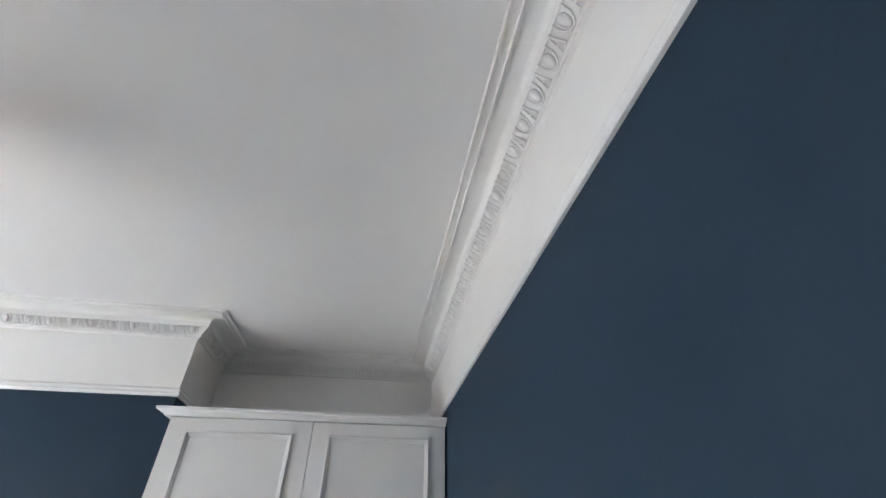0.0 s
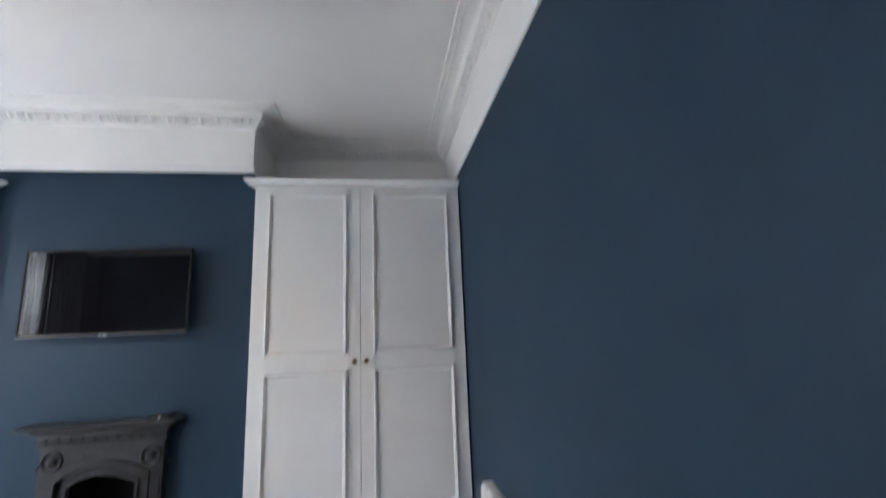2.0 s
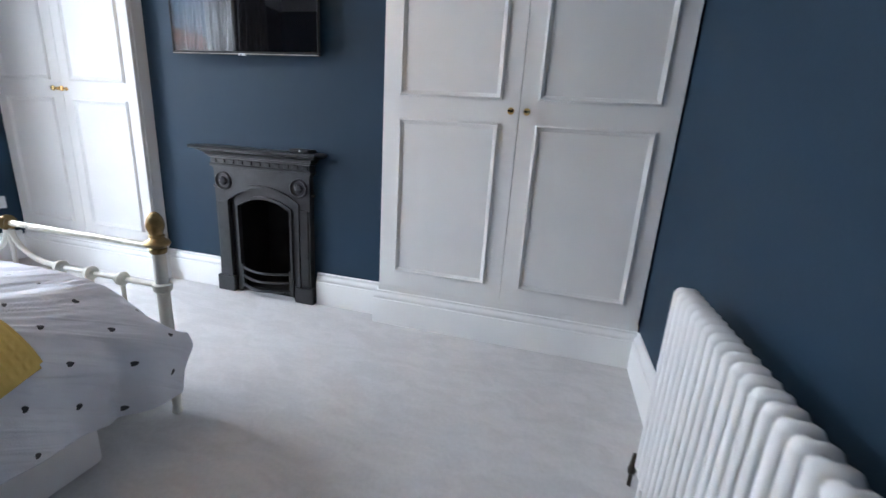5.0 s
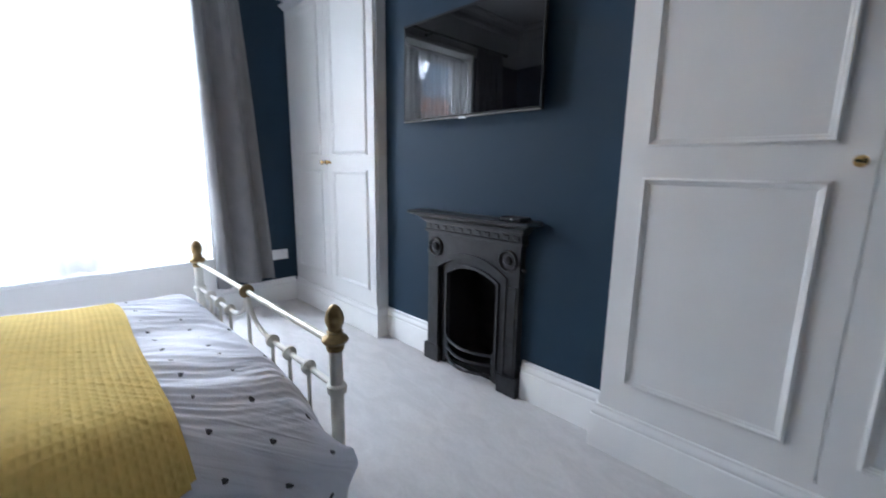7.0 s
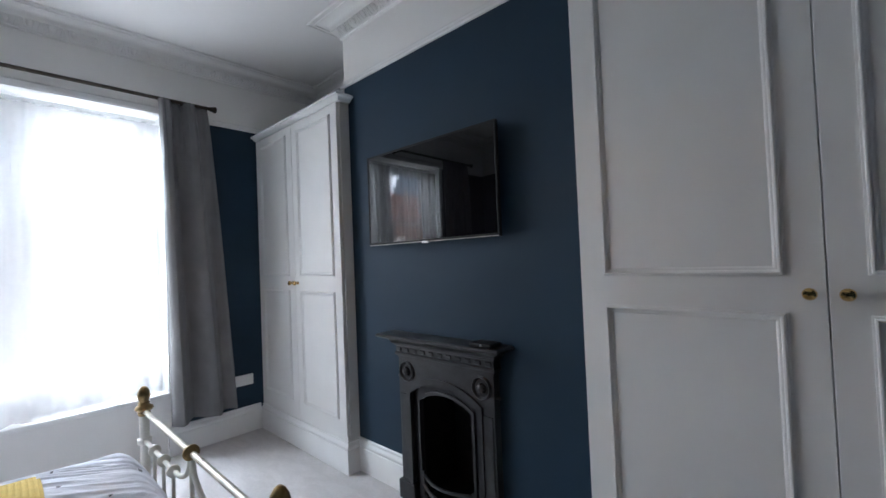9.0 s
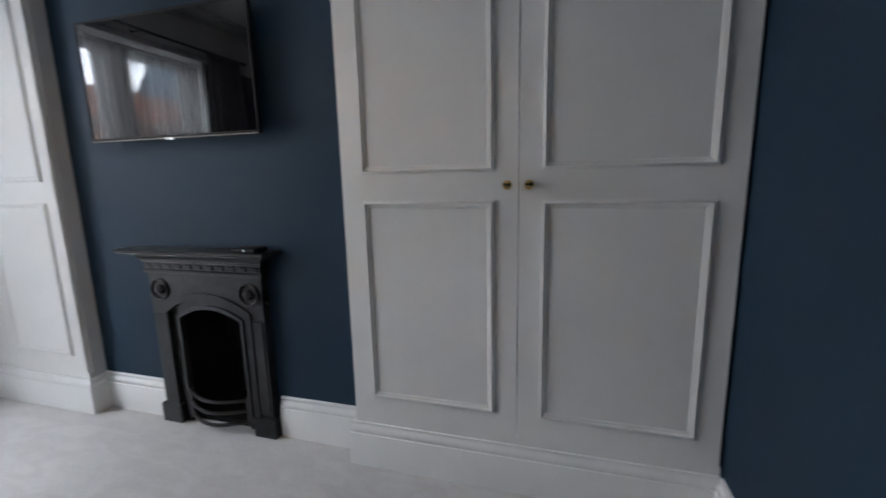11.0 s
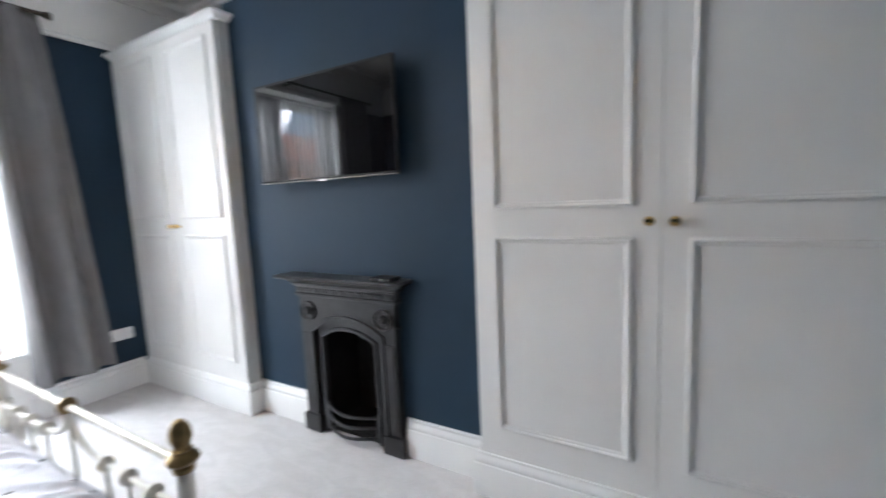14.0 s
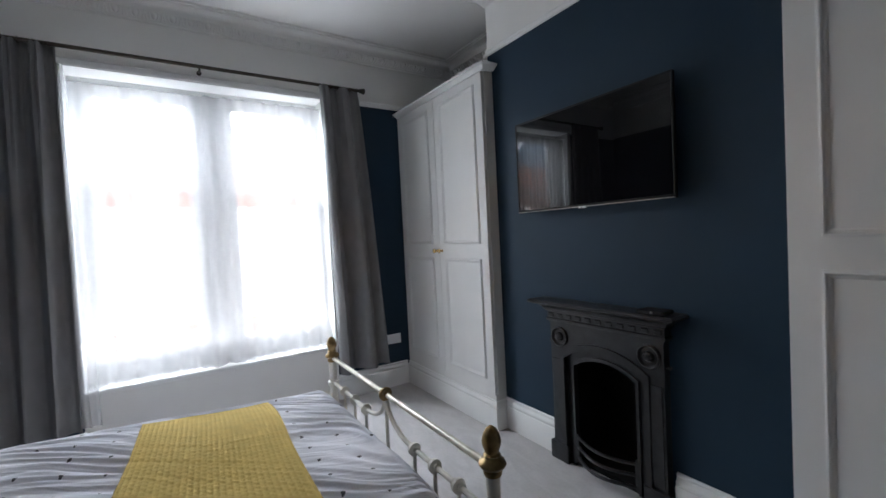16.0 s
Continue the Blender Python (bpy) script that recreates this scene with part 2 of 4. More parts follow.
# walls
structure("wall_east", box(XE, XE + T, YS, YA + T, 0, RAILE), BLUE, "dark blue painted plaster wall", "wall")
structure("wall_east_frieze", box(XE, XE + T, YS, YA + T, RAILE, H), WHITE, "white plaster frieze above the picture rail", "wall")
structure("wall_south", box(XW - 0.3, XE + T, YS - T, YS, 0, RAILE), BLUE, "dark blue painted plaster wall", "wall")
structure("wall_south_frieze", box(XW - 0.3, XE + T, YS - T, YS, RAILE, H), WHITE, "white plaster frieze above the picture rail", "wall")
structure("wall_north", box(XW - 0.3, XE, YA, YA + T, 0, H), WHITE, "white plaster alcove wall above the wardrobes", "wall")
FX = -2.209                    # middle of the fireplace
bm = slab([(BL, 0), (FX - 0.25, 0), (FX - 0.25, 0.71), (FX + 0.25, 0.71), (FX + 0.25, 0), (-1.398, 0), (-1.398, 2.44), (BR, 2.44), (BR, RAILB), (BL, RAILB)], "y", YB, YA)
structure("wall_chimney_breast", bm, BLUE, "dark blue painted chimney breast", "wall")
structure("wall_chimney_frieze", box(BL, BR, YB, YA, RAILB, H), WHITE, "white plaster frieze over the chimney breast", "wall")
WT = 0.30
structure("wall_west", box(XW - WT, XW, YS, WY0, 0, RAIL), BLUE, "dark blue painted wall beside the window", "wall")
structure("wall_west_2", box(XW - WT, XW, WY1, YA, 0, RAIL), BLUE, "dark blue painted wall between window and wardrobe", "wall")
bm = slab([(YS, RAIL), (WY0, RAIL), (WY0, WZ1), (WY1, WZ1), (WY1, RAIL), (YA, RAIL), (YA, H), (YS, H)], "x", XW - WT, XW)
structure("wall_west_frieze", bm, WHITE, "white plaster frieze above the window", "wall")
structure("wall_window_apron", box(XW - WT, XW - 0.02, WY0, WY1, 0, WZ0 - 0.03), WHITE, "white painted panel below the window sill", "wall")

# cornice round the room
LOOP = [(XE, YS), (XE, YA), (BR, YA), (BR, YB), (BL, YB), (BL, YA), (XW, YA), (XW, YS)]
prof = [(0.0, H - 0.125), (0.012, H - 0.118), (0.014, H - 0.109), (0.019, H - 0.107), (0.023, H - 0.098), (0.055, H - 0.064), (0.059, H - 0.064), (0.060, H - 0.052), (0.062, H - 0.048)]
for i in range(7):
    a = math.pi / 2 * i / 6
    prof.append((0.062 + 0.066 * (1 - math.cos(a)), H - 0.044 + 0.036 * math.sin(a)))
prof += [(0.130, H - 0.014), (0.136, H - 0.014), (0.138, H - 0.007), (0.160, H - 0.007), (0.162, H - 0.012), (0.168, H - 0.012), (0.171, H)]
cornice = structure("cornice", sweep(LOOP, prof, True), WHITE, "white moulded plaster ceiling cornice with egg and dart", "cornice", True)
egg = bmesh.new()
bmesh.ops.create_uvsphere(egg, u_segments=10, v_segments=7, radius=1)
for v in egg.verts:
    v.co = Vector((v.co.x * 0.0165 * (1 + 0.15 * v.co.z), v.co.y * 0.014, v.co.z * 0.025))
cup = [(0.027 * math.cos(a), -0.002, 0.012 + 0.042 * math.sin(a)) for a in [math.pi * (1 + k / 10) for k in range(11)]]
tube([(-0.027, -0.002, 0.028)] + cup + [(0.027, -0.002, 0.028)], 0.0042, 6, egg)
egg_mesh = finish("egg", egg, WHITE, True)
dart = bmesh.new()
for s in (-1, 1):
    tube([(s * 0.002, -0.006, 0.026), (s * 0.007, -0.008, 0.0), (s * 0.013, -0.005, -0.030)], 0.0048, 5, dart)
tube([(-0.009, -0.007, -0.010), (0.009, -0.007, -0.010)], 0.004, 5, dart)
dart_mesh = finish("dart", dart, WHITE, True)
for (ax, ay), (bx_, by_) in zip(LOOP[:-1], LOOP[1:]):
    a, b = Vector((ax, ay)), Vector((bx_, by_))
    d = (b - a).normalized()
    nrm = Vector((-d.y, d.x))
    length = (b - a).length
    count = max(2, round((length - 0.06) / 0.1025))
    for i in range(count):
        for k, me in ((0.25, egg_mesh), (0.75, dart_mesh)):
            s = (i + k) / count * length
            p = a + d * s + nrm * 0.041
            turn = Matrix(((d.x, -nrm.x, 0, p.x), (d.y, -nrm.y, 0, p.y), (0, 0, 1, H - 0.083), (0, 0, 0, 1)))
            shared(me.name.split(".")[0], me, cornice, turn @ pose(0, 0, 0, 44) @ Matrix.Scale(0.96, 4))

# picture rails
def rail(z):
    return [(0.0, z - 0.003), (0.009, z - 0.002), (0.013, z + 0.003), (0.014, z + 0.012), (0.009, z + 0.017), (0.008, z + 0.026), (0.011, z + 0.031), (0.010, z + 0.037), (0.004, z + 0.042), (0.0, z + 0.043)]

structure("picture_rail_east", sweep([(XE, YS), (XE, YA)], rail(RAILE)), TRIM, "white painted picture rail", "picture rail", True)
structure("picture_rail_west", sweep([(XW, YA), (XW, WY1 + 0.02)], rail(RAIL)), TRIM, "white painted picture rail", "picture rail", True)
structure("picture_rail_west_2", sweep([(XW, WY0 - 0.02), (XW, YS)], rail(RAIL)), TRIM, "white painted picture rail", "picture rail", True)
structure("picture_rail_breast", sweep([(BR, YA), (BR, YB), (BL, YB), (BL, YA)], rail(RAILB)), TRIM, "white painted picture rail", "picture rail", True)

# skirting boards
SK = [(0.0, 0.0), (0.026, 0.0), (0.026, 0.146), (0.023, 0.150), (0.019, 0.151), (0.019, 0.157), (0.021, 0.161), (0.020, 0.169), (0.015, 0.178), (0.010, 0.184), (0.008, 0.190), (0.012, 0.195), (0.011, 0.202), (0.005, 0.207), (0.0, 0.207)]
structure("skirting_east", sweep([(XE, YS), (XE, -0.018)], SK), TRIM, "tall white moulded skirting board", "skirting", True)
structure("skirting_breast", sweep([(-1.398, YB), (FX + 0.36, YB)], SK), TRIM, "tall white moulded skirting board", "skirting", True)
structure("skirting_breast_2", sweep([(FX - 0.36, YB), (BL, YB)], SK), TRIM, "tall white moulded skirting board", "skirting", True)
structure("skirting_west", sweep([(XW, -0.018), (XW, WY1 + 0.0), (XW - 0.02, WY1)], SK), TRIM, "tall white moulded skirting board", "skirting", True)
structure("skirting_west_2", sweep([(XW - 0.02, WY0), (XW, WY0), (XW, YS)], SK), TRIM, "tall white moulded skirting board", "skirting", True)


# ---- window ----
def make_window():
    win = thing("window_1", "white painted pair of sash windows in a deep recess", "window", (XW - 0.2, (WY0 + WY1) / 2, WZ0), "", "structure")
    inv = Matrix.Translation(-win.location)

    def add(name, bm, mat, smooth=False, parent=None, label=""):
        bm.transform(inv)
        return part(name, bm, mat, parent or win, label, smooth)

    xf = XW - 0.17
    # linings of the recess, stepped like boxed shutters
    for y0, y1 in ((WY0, WY0 + 0.02), (WY1 - 0.02, WY1)):
        add("window_lining", box(XW - 0.17, XW + 0.012, y0, y1, WZ0, WZ1 - 0.02, bev=0.003), TRIM)
    add("window_lining", box(XW - 0.17, XW + 0.012, WY0, WY1, WZ1 - 0.02, WZ1, bev=0.003), TRIM)
    add("window_architrave", sweep([(XW, WY1 + 0.03), (XW, WY0 - 0.03)], [(0, WZ1 - 0.01), (0.02, WZ1 - 0.01), (0.022, WZ1 + 0.02), (0.014, WZ1 + 0.03), (0.0, WZ1 + 0.035)]), TRIM, True)
    add("window_sill", box(XW - 0.28, XW + 0.012, WY0 + 0.002, WY1 - 0.002, WZ0 - 0.03, WZ0, bev=0.008), TRIM)
    # outer frame, mullion
    gy0, gy1, gz0, gz1 = WY0 + 0.02, WY1 - 0.02, WZ0, WZ1 - 0.02
    mid = (gy0 + gy1) / 2
    xo = xf - 0.10
    add("window_frame", box(xo, xf, gy0, gy0 + 0.07, gz0, gz1, bev=0.006), TRIM)
    add("window_frame", box(xo, xf, gy1 - 0.07, gy1, gz0, gz1, bev=0.006), TRIM)
    add("window_frame", box(xo, xf, gy0 + 0.07, gy1 - 0.07, gz1 - 0.07, gz1, bev=0.006), TRIM)
    add("window_mullion", box(xo, xf + 0.02, mid - 0.11, mid + 0.11, gz0, gz1 - 0.07, bev=0.01), TRIM)
    add("window_board", box(xo, xf - 0.004, gy0 + 0.07, gy1 - 0.07, gz0 + 0.001, gz0 + 0.095, bev=0.004), TRIM)
    meet = 1.805
    for a, b in ((gy0 + 0.07, mid - 0.11), (mid + 0.11, gy1 - 0.07)):
        for name, z0, z1, x in (("upper_sash", meet - 0.02, gz1 - 0.07, xo + 0.02), ("lower_sash", gz0 + 0.096, meet + 0.02, xo + 0.06)):
            bm = box(x, x + 0.036, a, a + 0.045, z0, z1, bev=0.004)
            bx(bm, x, x + 0.036, b - 0.045, b, z0, z1, bev=0.004)
            low = 0.075 if name == "lower_sash" else 0.04
            bx(bm, x, x + 0.036, a + 0.045, b - 0.045, z0, z0 + low, bev=0.004)
            bx(bm, x, x + 0.036, a + 0.045, b - 0.045, z1 - 0.04, z1, bev=0.004)
            sash = add(name, bm, TRIM)
            pane = add("pane", box(x + 0.016, x + 0.020, a + 0.04, b - 0.04, z0 + low - 0.005, z1 - 0.035), GLASS, parent=sash)
            pane.visible_shadow = False
            if name == "lower_sash":
                for f in (0.25, 0.75):
                    add("sash_lift", box(x + 0.030, x + 0.052, a + (b - a) * f - 0.02, a + (b - a) * f + 0.02, z1 - 0.012, z1 + 0.014, bev=0.003), BRASS, parent=sash)
    return win


make_window()


# ---- wardrobes ----
def knob_mesh():
    return finish("knob", lathe([(0.012, 0), (0.012, -0.003), (0.006, -0.006), (0.006, -0.016), (0.014, -0.022), (0.017, -0.029), (0.014, -0.036), (0.006, -0.039)], 18, axis="Y"), KNOB, True)


KNOB_ME = knob_mesh()


def moulding(x0, x1, z0, z1):
    """A raised frame of panel moulding on the face y = 0."""
    bm = bmesh.new()
    prof = [(0.0, 0.0), (0.0, -0.005), (0.002, -0.006), (0.005, -0.006), (0.007, -0.011), (0.011, -0.013), (0.015, -0.011), (0.018, -0.006), (0.022, -0.005), (0.025, -0.003), (0.029, 0.0)]
    rings = []
    for sx, sz, cx, cz in ((1, 1, x0, z0), (-1, 1, x1, z0), (-1, -1, x1, z1), (1, -1, x0, z1)):
        rings.append([bm.verts.new((cx + sx * d, y, cz + sz * d)) for d, y in prof])
    for i in range(4):
        a, b = rings[i], rings[(i + 1) % 4]
        for j in range(len(prof) - 1):
            bm.faces.new((a[j], b[j], b[j + 1], a[j + 1]))
    return bm


def make_wardrobe(x0, x1, label, flip):
    w = thing("wardrobe", label, "wardrobe", (x0, 0, 0), "built-in alcove wardrobes")
    L = x1 - x0
    body = box(0, L, 0.024, YA - 0.005, 0.0, 2.428)
    part("body", body, SATIN, w)
    # plinth with the same moulding as the skirting
    path = [(L, 0.005), (0.0, 0.005), (0.0, 0.088)] if flip < 0 else [(L, 0.088), (L, 0.005), (0.0, 0.005)]
    part("plinth", sweep(path, [(d, min(z, 0.2)) for d, z in SK] ), TRIM, w, "tall white moulded plinth", True)
    if flip < 0:
        cpath = [(L, 0.024), (0.0, 0.024), (0.0, 0.088)]
    else:
        cpath = [(L, 0.088), (L, 0.024), (0.0, 0.024)]
    cp = [(0.0, 2.428), (0.030, 2.428), (0.034, 2.434), (0.046, 2.441), (0.054, 2.449), (0.066, 2.452), (0.066, 2.465), (0.0, 2.467)]
    part("cornice", sweep(cpath, cp), TRIM, w, "moulded white top", True)
    part("top_board", box(0.002, L - 0.002, 0.025, YA - 0.007, 2.429, 2.461), SATIN, w)
    part("bottom_rail", box(0.0, L, 0.003, 0.026, 0.17, 0.2315), SATIN, w)
    mid = L / 2
    for k, (a, b) in enumerate(((0.004, mid - 0.0015), (mid + 0.0015, L - 0.006))):
        door = part("door", box(a, b, 0.0, 0.022, 0.232, 2.424, bev=0.0015, seg=1), SATIN, w)
        i0, i1 = (0.088, 0.086) if k == 0 else (0.078, 0.079)
        for z0, z1 in ((0.327, 1.168), (1.272, 2.364)):
            part("panel_moulding", moulding(a + i0, b - i1, z0, z1), SATIN, door, "", True)
        kn = shared("knob", KNOB_ME, door, pose((mid - 0.038) if k == 0 else (mid + 0.038), 0, 1.223))
        tagged(kn, "round polished brass knob")
    return w


make_wardrobe(-1.394, 0.019, "tall white two-door built-in wardrobe with brass knobs", -1)
make_wardrobe(XW + 0.012, -3.022, "white two-door built-in wardrobe near the window with brass knobs", 1)


# ---- fireplace ----
def make_fireplace():
    f = thing("fireplace", "black cast-iron bedroom fireplace with arched opening", "fireplace", (FX, YB, 0))
    yf = -0.045                       # face, in front of the wall

    def arch(x, w, spring, top):
        r = (w * w + (top - spring) ** 2) / (2 * (top - spring))
        return top - r + math.sqrt(max(r * r - x * x, 0))

    def arch_plate(w_in, s_in, t_in, w_out, z_out, y0, y1, foot=0.0):
        """A plate with an arched opening; z_out is a height or the outer arch (spring, top)."""
        bm = bmesh.new()
        n = 24
        inner = [(-w_in, foot)] + [(-w_in + 2 * w_in * i / n, arch(-w_in + 2 * w_in * i / n, w_in, s_in, t_in)) for i in range(n + 1)] + [(w_in, foot)]
        outer = []
        for i, (x, z) in enumerate(inner):
            xo = x * w_out / w_in
            if i in (0, len(inner) - 1):
                outer.append((xo, foot))
            else:
                outer.append((xo, z_out if not isinstance(z_out, tuple) else arch(xo, w_out, *z_out)))
        vs = {}
        for key, pts, y in (("if", inner, y0), ("of", outer, y0), ("ib", inner, y1), ("ob", outer, y1)):
            vs[key] = [bm.verts.new((x, y, z)) for x, z in pts]
        for i in range(len(inner) - 1):
            for a, b in (("if", "of"), ("of", "ob"), ("ob", "ib"), ("ib", "if")):
                bm.faces.new((vs[a][i], vs[a][i + 1], vs[b][i + 1], vs[b][i]))
        for i in (0, -1):
            bm.faces.new([vs[k][i] for k in ("if", "of", "ob", "ib")])
        return bm

    part("surround", arch_plate(0.245, 0.615, 0.695, 0.338, 0.81, yf, 0.0), IRON, f, "", True)
    part("arch_bead", arch_plate(0.240, 0.612, 0.692, 0.268, (0.636, 0.722), yf - 0.012, yf + 0.001, 0.105), IRON, f, "raised bead round the arch", True)
    part("inner_frame", arch_plate(0.200, 0.590, 0.650, 0.246, (0.617, 0.697), yf + 0.020, yf + 0.034), IRON, f, "", True)
    part("inner_lip", arch_plate(0.186, 0.578, 0.634, 0.202, (0.592, 0.652), yf + 0.008, yf + 0.040, 0.02), IRON, f, "", True)
    # fire box behind
    for name, dims in (("firebox_cheek", (-0.240, -0.200, 0.003, 0.27, 0, 0.66)), ("firebox_cheek", (0.200, 0.240, 0.003, 0.27, 0, 0.66)),
                       ("firebox_back", (-0.240, 0.240, 0.27, 0.30, 0, 0.69)), ("firebox_lintel", (-0.240, 0.240, 0.003, 0.27, 0.66, 0.69)), ("firebox_hearth", (-0.200, 0.200, 0.003, 0.27, 0.001, 0.03))):
        part(name, box(*dims), SOOT, f, "sooty black fire box")
    # feet blocks
    for s in (-1, 1):
        part("plinth_block", box(s * 0.292 - 0.064, s * 0.292 + 0.064, yf - 0.018, 0.0, 0.0, 0.105, bev=0.006), IRON, f)
        part("pilaster_panel", box(s * 0.298 - 0.030, s * 0.298 + 0.030, yf - 0.006, yf + 0.002, 0.12, 0.60, bev=0.004), IRON, f)
        # roundel: ring, dish and flower boss
        bm = lathe([(0.058, 0.0), (0.058, -0.008), (0.052, -0.013), (0.046, -0.008), (0.043, -0.002), (0.026, -0.002), (0.024, -0.012), (0.016, -0.020), (0.006, -0.024)], 28, axis="Y", at=(s * 0.268, yf, 0.73))
        for k in range(8):
            a = k * math.pi / 4
            lathe([(0.007, 0), (0.007, -0.010), (0.003, -0.015)], 8, bm, (s * 0.268 + 0.019 * math.cos(a), yf - 0.004, 0.73 + 0.019 * math.sin(a)), "Y")
        part("roundel", bm, IRON, f, "round flower boss", True)
        part("side_peg", lathe([(0.006, 0), (0.006, s * 0.015), (0.010, s * 0.018), (0.008, s * 0.026)], 10, axis="X", at=(s * 0.335, yf + 0.02, 0.69)), IRON, f, "", True)
    # frieze, dentils and mantel shelf
    path = [(0.345, 0.0), (0.345, yf - 0.004), (-0.345, yf - 0.004), (-0.345, 0.0)]
    path = [Vector(p) for p in path]
    mp = [(0.0, 0.815), (0.006, 0.815), (0.010, 0.822), (0.010, 0.830), (0.004, 0.836), (0.004, 0.870), (0.014, 0.874), (0.014, 0.881), (0.022, 0.884), (0.026, 0.896), (0.040, 0.909), (0.062, 0.914), (0.062, 0.920), (0.074, 0.921), (0.086, 0.926), (0.088, 0.934), (0.080, 0.942), (0.0, 0.944)]
    path = [(-p.x, p.y) for p in path]
    part("mantel_shelf", sweep([(p[0], p[1]) for p in reversed(path)], mp), IRON, f, "moulded mantel shelf", True)
    part("mantel_core", box(-0.344, 0.344, yf - 0.003, 0.0, 0.805, 0.942), IRON, f)
    for i in range(11):
        x = -0.32 + 0.64 * i / 10
        part("dentil", box(x - 0.019, x + 0.019, yf - 0.015, yf - 0.006, 0.839, 0.864, bev=0.004, seg=1), IRON, f)
    # bowed grate bars
    for z, bow in ((0.055, 0.075), (0.115, 0.07), (0.170, 0.06)):
        pts = [(-0.185 + 0.37 * i / 16, yf + 0.02 - bow * math.sin(math.pi * i / 16), z) for i in range(17)]
        part("grate_bar", tube(pts, 0.009, 8), IRON, f, "bowed grate bar", True)
    for x in (-0.178, 0.178):
        part("grate_post", box(x - 0.009, x + 0.009, yf + 0.008, yf + 0.03, 0.03, 0.19, bev=0.003), IRON, f)
    return f


make_fireplace()

box_ob = thing("media_box", "small black plastic media box on the mantel shelf", "media box", (-1.885, 0.016, 0.945))
part("case", box(-0.062, 0.062, -0.045, 0.045, 0.0, 0.018, bev=0.005), BLACK, box_ob)
part("lens", lathe([(0.006, 0), (0.006, -0.003), (0.003, -0.004)], 10, axis="Y", at=(0.01, -0.045, 0.010)), CHROME, box_ob)


# ---- television ----
BEZEL = material("dark_bezel_plastic", (0.010, 0.010, 0.011), 0.6, 0, 0.1, 30.0, spec=0.2)


def make_tv():
    tv = thing("television", "wall-mounted black flat-screen television", "television", (-2.257, 0.030, 1.724))
    tv.rotation_euler = (0, 0, radians(0.3))
    w, h = 0.480, 0.270
    part("back_shell", box(-w + 0.02, w - 0.02, 0.006, 0.030, -h + 0.02, h - 0.02, bev=0.008), BLACK, tv)
    bm = box(-w, w, -0.012, 0.008, h - 0.011, h, bev=0.003)
    bx(bm, -w, w, -0.012, 0.008, -h, -h + 0.016, bev=0.003)
    bx(bm, -w, -w + 0.010, -0.012, 0.008, -h + 0.016, h - 0.011, bev=0.003)
    bx(bm, w - 0.010, w, -0.012, 0.008, -h + 0.016, h - 0.011, bev=0.003)
    part("bezel", bm, BEZEL, tv, "thin dark bezel")
    part("screen", box(-w + 0.009, w - 0.009, -0.008, 0.007, -h + 0.015, h - 0.010), SCREEN, tv, "dark glossy screen, switched off")
    part("trim_strip", box(-w + 0.004, w - 0.004, -0.0135, -0.010, -h + 0.001, -h + 0.005), SHADEM, tv)
    part("badge", box(-0.024, 0.024, -0.016, -0.010, -h - 0.006, -h + 0.006, bev=0.002), CHROME, tv, "small pale maker's badge")
    part("wall_bracket", box(-0.14, 0.14, 0.028, 0.060, -0.10, 0.10, bev=0.003), BLACK, tv)
    return tv


make_tv()


# ---- radiator ----
def make_radiator():
    r = thing("radiator", "white enamelled column radiator under the blue wall", "radiator", (-0.03, -0.858, 0.0))
    bm = bmesh.new()
    # one bent tube a section, front column over the top to the back column
    xf, xb, z0, z1, k = -0.0698, -0.0270, 0.1122, 0.7178, 0.007
    loop = [(xf, 0, z0 + k), (xf, 0, 0.25), (xf, 0, 0.45), (xf, 0, 0.62), (xf, 0, z1 - k), (xf + 0.4 * k, 0, z1 - 0.3 * k), (xf + k, 0, z1), ((xf + xb) / 2, 0, z1),
            (xb - k, 0, z1), (xb - 0.4 * k, 0, z1 - 0.3 * k), (xb, 0, z1 - k), (xb, 0, 0.62), (xb, 0, 0.45), (xb, 0, 0.25), (xb, 0, z0 + k)]
    tube(loop, 0.0128, 12, bm)
    tube([(xf, 0, z0 + k), (xf + 0.4 * k, 0, z0 + 0.3 * k), (xf + k, 0, z0), (xb - k, 0, z0), (xb - 0.4 * k, 0, z0 + 0.3 * k), (xb, 0, z0 + k)], 0.0127, 12, bm)
    for z in (0.130, 0.700):
        lathe([(0.017, -0.0215), (0.019, -0.010), (0.019, 0.010), (0.017, 0.0215)], 14, bm, (-0.0484, 0, z), "Y")
    me = finish("section", bm, RADW, True)
    n, pitch = 37, 0.0425
    for i in range(n):
        shared("section", me, r, pose(0, -0.025 - i * pitch, 0))
    for i in (1, n // 2, n - 2):
        part("foot", box(-0.072, -0.022, -0.025 - i * pitch - 0.012, -0.025 - i * pitch + 0.012, 0.0, 0.10, bev=0.005), RADW, r)
    # valve and pipe at the far end
    part("valve", lathe([(0.007, 0.0), (0.007, 0.045), (0.012, 0.050), (0.014, 0.065), (0.010, 0.080), (0.007, 0.124)], 16, at=(-0.074, 0.026, 0.0)), BRONZE, r, "dark metal radiator valve", True)
    part("valve_tail", lathe([(0.009, -0.008), (0.009, 0.03)], 12, axis="Y", at=(-0.060, 0.0, 0.118)), BRONZE, r, "", True)
    return r


make_radiator()


# ---- bed ----
CX, HALF, FOOT, HEAD = -2.491, 0.731, -1.045, -3.18


